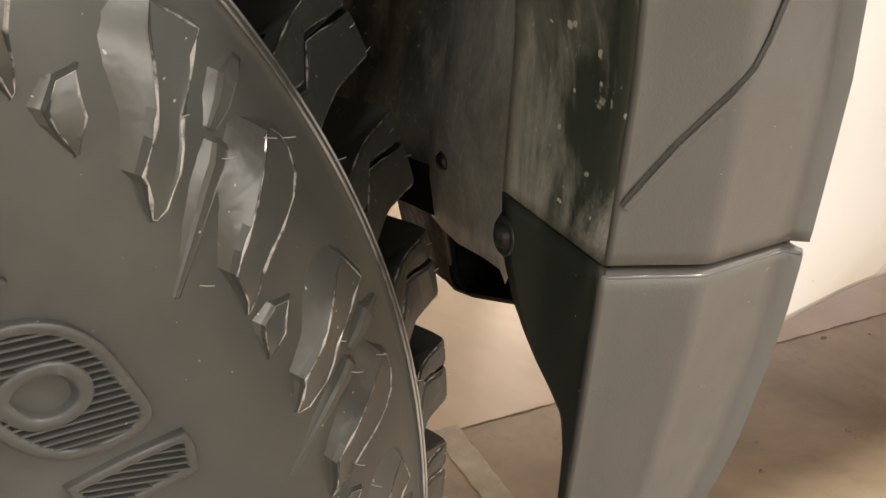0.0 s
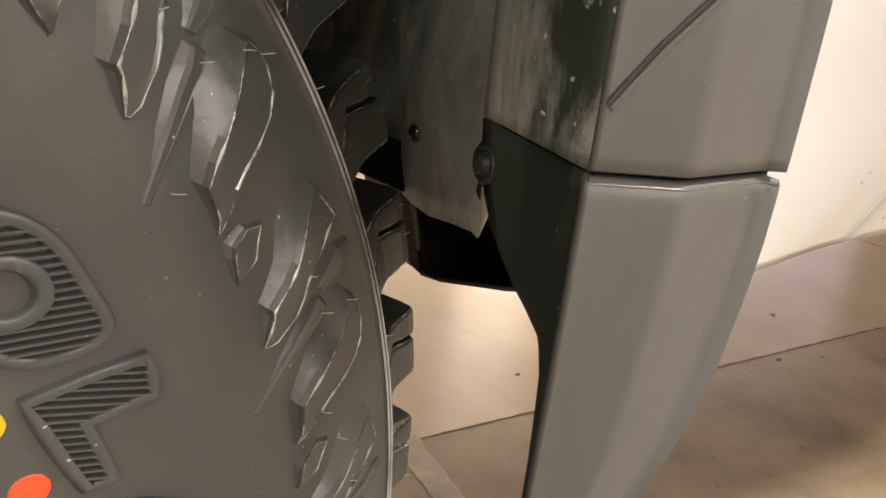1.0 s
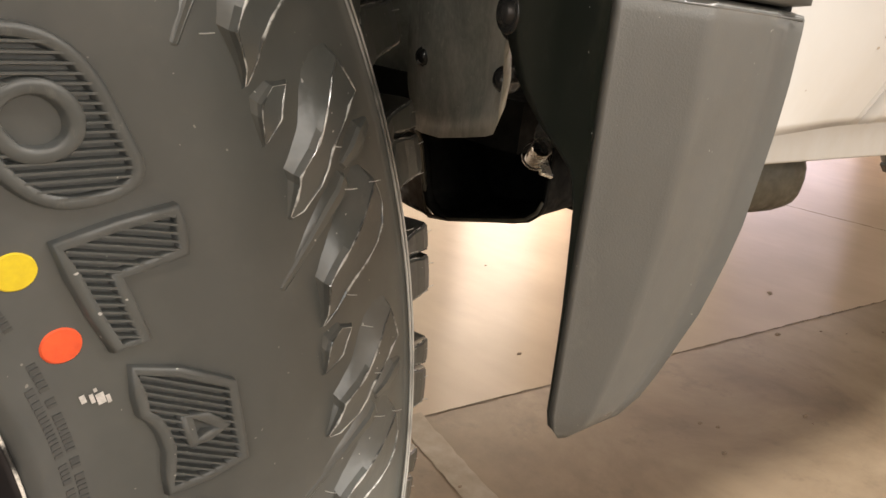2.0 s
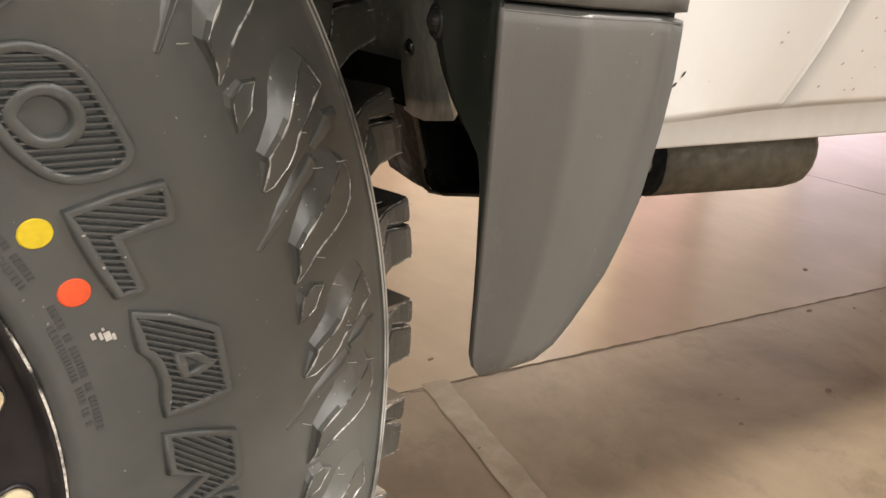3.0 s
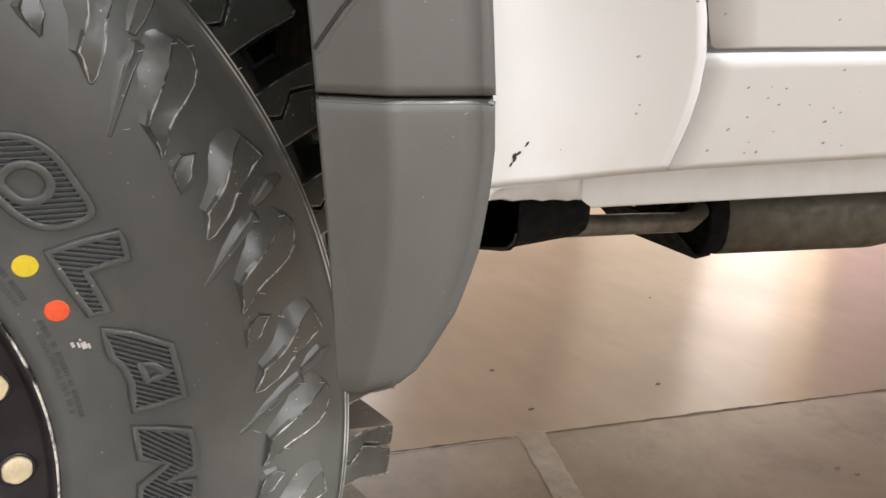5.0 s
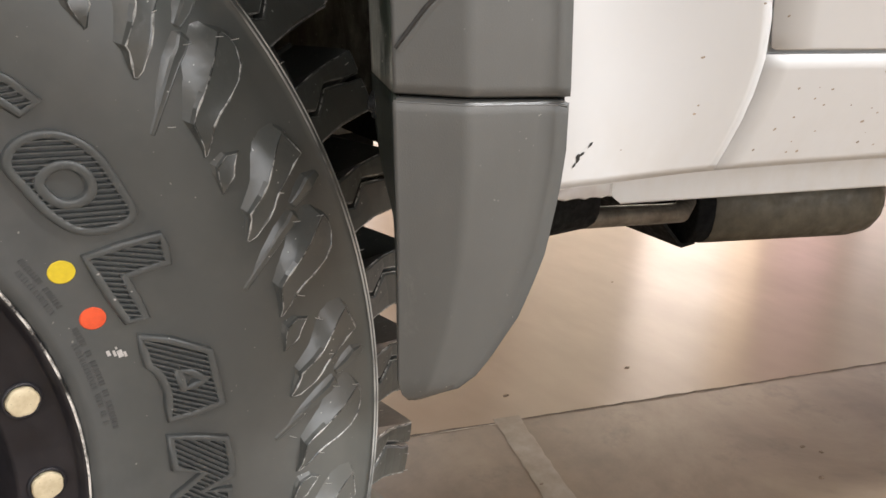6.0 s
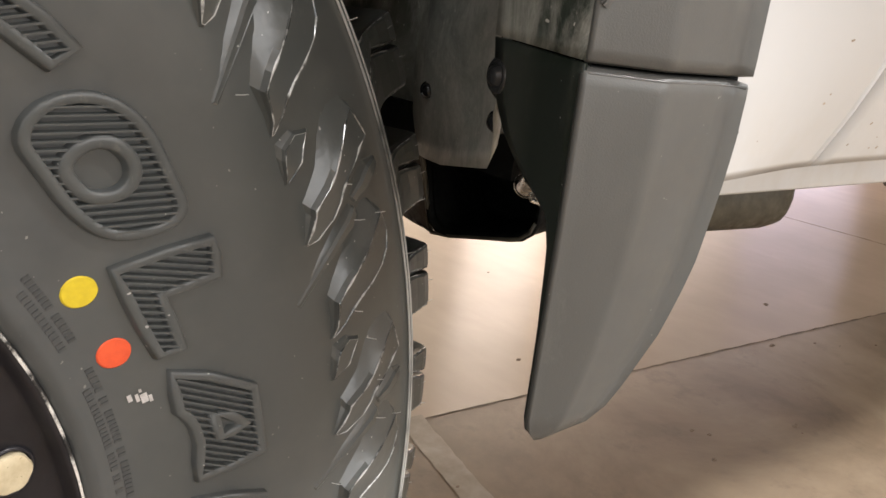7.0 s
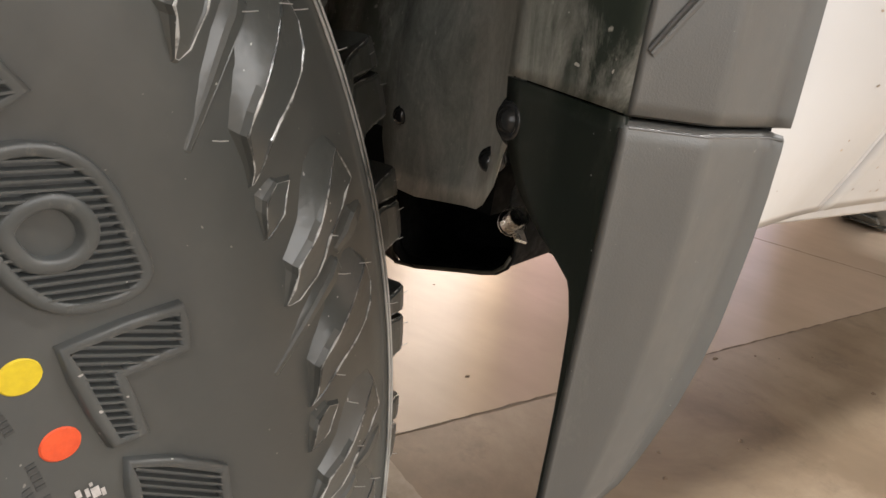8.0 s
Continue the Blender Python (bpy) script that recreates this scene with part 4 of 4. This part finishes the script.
def build_body_side():
    zs = [0.552, 0.556, 0.565, 0.58, 0.595, 0.612, 0.63, 0.65, 0.68, 0.72, 0.80, 0.90, 1.00]
    skin("front_wing", [[(0.372 + (seam_x(z) - 0.0002 - 0.372) * k / 20, z) for k in range(21)] for z in zs], "white painted lower front wing with chips and scratches")
    zr = [0.552, 0.556, 0.565, 0.58, 0.595, 0.606, 0.6138]
    crease = lambda x: 0.552 + 0.002 * (x - 0.496)
    rows = []
    for z in zr:
        xs = [seam_x(z) + 0.0002 + (2.35 - seam_x(z)) * (k / 24) ** 1.5 for k in range(25)]
        rows.append([(x, 0.6138 - (0.6138 - z) / 0.0618 * (0.6138 - crease(x))) for x in xs])
    skin("rocker", rows, "white painted rocker panel speckled with stone chips")
    zd = [0.6160, 0.6172, 0.625, 0.64, 0.66, 0.70, 0.78, 0.88, 0.95, 1.0]
    rows = []
    for i, z in enumerate(zd):
        x0 = seam_x(z) + 0.0009 + (0.0035 if i == 0 else 0.0012 if i == 1 else 0)
        rows.append([(x0 + (1.45 - x0) * (k / 16) ** 1.3, z) for k in range(17)])
    skin("front_door", rows, "white painted front door with a dark shut line")
    # dark body behind the shut lines
    rows = [[(x, side_y(x, z) + 0.0035, z) for x in (0.40, 0.6, 1.0, 1.6, 2.35)] for z in (0.60, 0.65, 0.70, 1.0)]
    add("shut_line_backing", grid_mesh("shut_line_backing", rows, PAINT), car)
    # the wing's lower edge turns in and ends in an upright flange
    rows = []
    for x in np.linspace(0.385, 0.512, 12):
        y = side_y(x, 0.552)
        k = (x - 0.40) / 0.107
        yi, zi = -0.118 + 0.060 * k, 0.5440 - 0.0298 * k
        zi += 0.0006 * math.sin(190 * x) + 0.0003 * math.sin(531 * x)
        rows.append([(x, y + 0.0006, 0.5518), (x, y + 0.35 * (yi - y), 0.5506), (x, yi - 0.0022, 0.5494), (x, yi - 0.0004, 0.5476), (x, yi, 0.5455 - 0.4 * (0.5455 - zi)), (x, yi, zi + 0.0008), (x, yi + 0.0012, zi)])
    thick(add("wing_return", grid_mesh("wing_return", rows, PAINT), car, None, "cream-white turned-under wing edge"), 0.0014, 0)
    # the sill's seam flange: a straight upright lip with a rounded front corner
    rows = []
    for ahead in (0.0, 0.0006, 0.002, 0.005, 0.012, 0.03, 0.1, 0.3, 0.7, 1.84):
        x = 0.5045 + ahead
        y0, z0 = side_y(x, crease(x)), crease(x)
        row = [(x, y0, z0 - 0.0002)]
        for f in (0.0, 0.06, 0.12, 0.3, 0.5, 0.65, 0.75, 0.83, 0.9, 0.95, 0.98, 1.0):
            xx = x + 0.012 * max(0.0, (f - 0.55) / 0.45) ** 2.6 * max(0.0, 1 - ahead / 0.04)
            y1, z1 = -0.0575 - 0.25 * (xx - 0.512), 0.509 - 0.015 * (xx - 0.512)
            zt = z0 - 0.003
            row.append((xx, y1 - 0.002 * max(0.0, 1 - f / 0.12), zt + (z1 - zt) * f))
        rows.append(row + [(row[-1][0], row[-1][1] + 0.003, row[-1][2] + 0.002)])
    thick(add("sill", grid_mesh("sill", rows, PAINT), car, None, "cream-white upright sill lip with a rounded front end"), 0.0014, 0)


build_body_side()


# the car stands slantwise: its front wheel is steered out
ALONG, INWARD = Vector((0.970, -0.243, 0)), Vector((0.243, 0.970, 0))


def car_place(along, inward, z):
    """A place in the car's own directions: from the arch's rear corner backwards, and in from its side."""
    p = Vector((0.50, -0.135, 0)) + along * ALONG + inward * INWARD
    return (p.x, p.y, z)


def slab(name, plan, low, high, mat, label, edge=0.03):
    n = len(plan)
    verts = [(x, y, z) for z in (low, high) for x, y in plan]
    faces = [tuple(reversed(range(n))), tuple(range(n, 2 * n))] + [(k, (k + 1) % n, n + (k + 1) % n, n + k) for k in range(n)]
    return rounded(add(name, mesh_of(name, verts, faces, mat), car, None, label), edge, 3)


def build_shell():
    """The rest of the car's body, plain: floor pan, far side, front, rear and roof."""
    plan = lambda *points: [car_place(a, i, 0)[:2] for a, i in points]
    slab("floor_pan", plan((0.0, 0.09), (2.25, 0.09), (2.25, 1.66), (0.0, 1.66)), 0.580, 0.600, BLACK_PAINT, "black underbody floor pan", 0.004)
    slab("far_side", plan((-1.3, 1.68), (3.5, 1.68), (3.5, 1.75), (-1.3, 1.75)), 0.52, 1.15, PAINT, "white painted far body side")
    slab("bonnet", [(-0.75, -0.10), (0.50, -0.10)] + plan((0.0, 1.68), (-1.3, 1.68)), 0.985, 1.05, PAINT, "white painted bonnet")
    slab("front_panel", [(-0.80, -0.10), (-0.752, -0.10)] + plan((-1.3, 1.66), (-1.35, 1.66)), 0.50, 1.0, PAINT, "white painted front panel")
    add("front_corner", box_mesh("front_corner", (-0.75, -0.13, 0.52), (-0.47, -0.10, 1.0), PAINT), car)
    slab("rear_quarter", plan((1.92, 0.0), (3.5, 0.0), (3.5, 0.06), (1.92, 0.06)), 0.58, 1.02, PAINT, "white painted rear quarter")
    slab("tailgate", plan((3.45, 0.07), (3.5, 0.07), (3.5, 1.67), (3.45, 1.67)), 0.58, 1.02, PAINT, "white painted tailgate")
    slab("cabin", plan((0.05, 0.10), (3.5, 0.10), (3.5, 1.66), (0.05, 1.66)), 1.055, 1.75, PAINT, "white cabin with roof", 0.12)


build_shell()


def build_rear_wheel():
    """The wheel at the rear of the car, of which the foot shows below the sill."""
    turn = Matrix.Translation((3.40, 0.165, 0.406)) @ Matrix.Rotation(math.atan2(ALONG.y, ALONG.x), 4, "Z")
    wheel = add("rear_wheel", lathe("rear_wheel", [(0.19, -0.05), (0.21, -0.10), (0.24, -0.125), (0.32, -0.138), (0.39, -0.130), (0.412, -0.120), (0.42, -0.105), (0.424, -0.05), (0.424, 0.05), (0.42, 0.105), (0.412, 0.120), (0.39, 0.130), (0.32, 0.138), (0.24, 0.125), (0.21, 0.10), (0.19, 0.05)], BLOCK_RUBBER, 64), car, turn, "black rear tyre")
    block = box_mesh("rear_tread_block", (-0.025, -0.052, 0.420), (0.025, 0.052, 0.430), BLOCK_RUBBER)
    for k in range(22):
        for side in (-1, 1):
            add("rear_tread_block", block, wheel, Matrix.Rotation(2 * math.pi * (k + 0.25 * side) / 22, 4, "Y") @ Matrix.Translation((0, 0.062 * side, 0)))
    hub = lathe("rear_rim", [(0.0, -0.05), (0.06, -0.05), (0.07, -0.03), (0.15, -0.02), (0.19, -0.06), (0.20, -0.06), (0.20, 0.06), (0.19, 0.06), (0.15, 0.03), (0.0, 0.03)], RIM_BLACK, 48)
    add("rear_rim", hub, wheel, None, "satin black rim")


build_rear_wheel()


# ---- under the car ----
RUSTY_DARK = make_worn("rusty_dark_steel", (0.018, 0.014, 0.011), (0.038, 0.029, 0.022), 0.7, 0.0, 45)


def build_rail():
    """Hollow pressed-steel box behind the arch, open to the front."""
    rows = []
    section = [(0.034, 0.500), (0.034, 0.462), (0.037, 0.454), (0.045, 0.447), (0.056, 0.443), (0.108, 0.428), (0.120, 0.428), (0.128, 0.433), (0.132, 0.442), (0.138, 0.470), (0.150, 0.500)]
    for x in (0.530, 0.5315, 0.55, 0.600):
        flare = 0.002 if x < 0.5305 else 0
        rows.append([(x, y + (flare if y > 0.08 else -flare), z - flare) for y, z in section])
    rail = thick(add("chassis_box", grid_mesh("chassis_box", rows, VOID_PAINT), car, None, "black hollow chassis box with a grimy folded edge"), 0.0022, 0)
    # the folded edge runs along the bottom, then climbs to the liner's corner
    low = [(0.529, y, z - 0.001) for y, z in section[1:6]] + [(0.5310, 0.120, 0.4245), (0.5345, 0.131, 0.4215), (0.5360, 0.1355, 0.4250), (0.5320, 0.1345, 0.4360), (0.5190, 0.1285, 0.4590), (0.5060, 0.1225, 0.4830), (0.4900, 0.1165, 0.5020), (0.4837, 0.1152, 0.5180)]
    edge = [[(x + d, y + 0.3 * d, z - 0.2 * d) for x, y, z in low] for d in (0.0, 0.0045)]
    flank = [[(x + 0.35 * d, y + d, z - 0.06 * d) for x, y, z in low[5:]] for d in (0.002, 0.03, 0.075)]
    thick(add("box_flank", grid_mesh("box_flank", flank, RUSTY_DARK), rail, None, "rusty dark side of the chassis box"), 0.002, 0)
    thick(add("box_edge", grid_mesh("box_edge", edge, DARK_OLIVE), rail, None, "grimy olive folded metal edge"), 0.0026, 0)
    # Back, inside and top of the hollow are coloured near-black for its shade.
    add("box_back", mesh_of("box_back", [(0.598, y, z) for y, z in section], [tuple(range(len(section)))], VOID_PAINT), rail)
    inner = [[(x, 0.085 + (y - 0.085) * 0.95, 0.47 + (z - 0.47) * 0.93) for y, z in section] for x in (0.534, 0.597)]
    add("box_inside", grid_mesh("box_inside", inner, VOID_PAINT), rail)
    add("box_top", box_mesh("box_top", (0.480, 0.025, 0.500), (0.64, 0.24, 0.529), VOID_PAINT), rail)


build_rail()


def build_subframe():
    ob = add("subframe", box_mesh("subframe", (0.60, 0.150, 0.458), (0.80, 0.46, 0.505), RUSTY_DARK), car, None, "rusty dark steel subframe")
    rounded(ob, 0.012, 3)


build_subframe()


def build_exhaust():
    pipe = add("exhaust_pipe", tube_mesh("exhaust_pipe", [(0.602, 0.080, 0.442), (0.612, 0.080, 0.441), (0.70, 0.082, 0.430), (0.775, 0.085, 0.420), (0.82, 0.115, 0.411), (0.90, 0.165, 0.400)], 0.0098, PIPE_METAL, 14), car, None, "dull steel exhaust pipe")
    # silencer: a flattened drum lying slantwise under the sill
    a, b = Vector((0.885, 0.185, 0.392)), Vector((1.105, 0.075, 0.402))
    d = (b - a).normalized()
    side = Vector((-d.y, d.x, 0))
    rows = []
    for s, k in ((0.085, 0.985), (0.09, 1.0), (0.5, 1.0), (0.80, 1.0), (0.90, 0.93), (0.96, 0.78), (0.995, 0.5), (1.0, 0.2)):
        c = a.lerp(b, s)
        row = []
        for i in range(24):
            t = 2 * math.pi * i / 24
            ca, sa = math.cos(t), math.sin(t)
            row.append(c + side * (0.075 * k * math.copysign(abs(ca) ** 0.75, ca)) + Vector((0, 0, 0.046 * k * math.copysign(abs(sa) ** 0.75, sa))))
        rows.append(row)
    drum = add("silencer", grid_mesh("silencer", rows, OLIVE_METAL, True, True), car, None, "dirty olive-brown exhaust silencer")
    cap = [[c + (p - a.lerp(b, 0.085)) * k for p in rows[0]] for c, k in ((a.lerp(b, 0.087), 1.0), (a.lerp(b, 0.01), 1.0), (a, 0.96), (a.lerp(b, -0.004), 0.5), (a.lerp(b, -0.004), 0.02))]
    add("silencer_end", grid_mesh("silencer_end", cap, VOID_PAINT, True, True), drum, None, "silencer end coloured near-black for its hollow's shade")
    # black bracket in front of the drum
    rows = [[(0.800, y, 0.405), (0.862, y, 0.350), (0.884, y, 0.350), (0.880, y, 0.435), (0.800, y, 0.412)] for y in (0.140, 0.26)]
    thick(add("silencer_bracket", grid_mesh("silencer_bracket", rows, VOID_PAINT, False), drum), 0.004, 0)


build_exhaust()


def build_bracket():
    """Zinc bolt that ties the flare's flange to the sill."""
    axis = Vector((0.55, 0.55, -0.5)).normalized()
    c = Vector((0.4520, -0.0070, 0.5120))
    bolt = add("flange_bolt", tube_mesh("flange_bolt", [c - axis * 0.010, c - axis * 0.009, c - axis * 0.004, c + axis * 0.010], 0.0052, STEEL, 12), car, None, "bright zinc bolt with a clip")
    add("bolt_collar", tube_mesh("bolt_collar", [c + axis * 0.001, c + axis * 0.003], 0.0078, BLACK_PAINT, 16), bolt)
    add("bolt_collar", tube_mesh("bolt_collar", [c + axis * 0.005, c + axis * 0.006], 0.0074, STEEL, 16), bolt, None, "bright zinc washer")
    clip = rounded(add("bolt_clip", box_mesh("bolt_clip", (-0.004, -0.008, -0.001), (0.004, 0.008, 0.001), STEEL), bolt, Matrix.Translation(c + axis * 0.012 + Vector((0.004, -0.004, -0.002))) @ Matrix.Rotation(radians(35), 4, "X") @ Matrix.Rotation(radians(-30), 4, "Z")), 0.0006)
    add("bolt_bracket", tube_mesh("bolt_bracket", [(0.499, 0.016, 0.523), (0.469, 0.002, 0.520), (0.453, -0.008, 0.512)], 0.0052, BLACK_PAINT, 8), bolt)


build_bracket()


def paint_chips():
    """Stone chips and a scratch on the white panels, as thin flakes."""
    rng = random.Random(21)
    spots = []
    for _ in range(30):
        spots.append((rng.uniform(0.51, 0.66), rng.uniform(0.558, 0.605), rng.uniform(0.0004, 0.0011), rng.random()))
    for _ in range(9):
        spots.append((rng.uniform(0.42, 0.50), rng.uniform(0.56, 0.65), rng.uniform(0.0005, 0.0011), rng.random()))
    for _ in range(8):
        spots.append((rng.uniform(0.53, 0.66), rng.uniform(0.62, 0.67), rng.uniform(0.0006, 0.0012), rng.random()))
    strokes = [((0.4105, 0.5735), (0.4085, 0.5710), 0.0007), ((0.4070, 0.5690), (0.4048, 0.5672), 0.0009), ((0.4052, 0.5678), (0.4028, 0.5662), 0.0012), ((0.4046, 0.5668), (0.4036, 0.5636), 0.0009), ((0.4030, 0.5640), (0.4022, 0.5616), 0.0006)]
    for (xa, za), (xb, zb), w in strokes:
        d = Vector((xb - xa, zb - za)).normalized()
        verts = []
        for f, k in ((0, 0.2), (0.3, 1), (0.7, 0.9), (1, 0.15)):
            for q in (1, -1):
                xx, zz = xa + (xb - xa) * f - d.y * w * k * q * rng.uniform(0.6, 1.2), za + (zb - za) * f + d.x * w * k * q * rng.uniform(0.6, 1.2)
                verts.append((xx, side_y(xx, zz) - 0.0010, zz))
        add("scratch", mesh_of("scratch", verts, [(0, 1, 3, 2), (2, 3, 5, 4), (4, 5, 7, 6)], BLACK_PAINT), car, None, "black scratch through the paint")
    for x, z, s, turn in spots:
        n = 7
        verts = []
        for k in range(n):
            a = 2 * math.pi * k / n + turn
            q = s * rng.uniform(0.6, 1.3)
            xx, zz = x + q * math.cos(a), z + q * 0.7 * math.sin(a)
            verts.append((xx, side_y(xx, zz) - 0.0010, zz))
        add("paint_chip", mesh_of("paint_chip", verts, [tuple(range(n))], STONE_CHIP), car)


paint_chips()


def floor_debris():
    rng = random.Random(9)
    spots = [(1.630, 0.142, 0.010), (1.143, 0.415, 0.006), (0.916, 0.594, 0.006), (0.898, 0.455, 0.006), (1.836, 0.231, 0.010), (1.147, 0.050, 0.006), (1.773, -0.132, 0.008), (1.355, 0.001, 0.008), (1.193, 0.108, 0.005), (1.205, 0.085, 0.005)]
    spots += [(rng.uniform(0.6, 2.2), rng.uniform(-0.5, 0.8), rng.uniform(0.002, 0.005)) for _ in range(18)]
    for x, y, s in spots:
        n = 8
        top = [(x + s * rng.uniform(0.7, 1.3) * math.cos(2 * math.pi * k / n), y + s * 0.6 * rng.uniform(0.7, 1.3) * math.sin(2 * math.pi * k / n), GROUND) for k in range(n)]
        verts = top + [(x + (p[0] - x) * 0.5, y + (p[1] - y) * 0.5, GROUND + 0.25 * s) for p in top]
        faces = [(k, (k + 1) % n, n + (k + 1) % n, n + k) for k in range(n)] + [tuple(range(n, 2 * n))]
        tagged(add("grit_crumb", mesh_of("grit_crumb", verts, faces, CHIP)), "small dark crumb of dirt on the concrete floor", "dirt crumb", group="crumbs on the floor")


floor_debris()
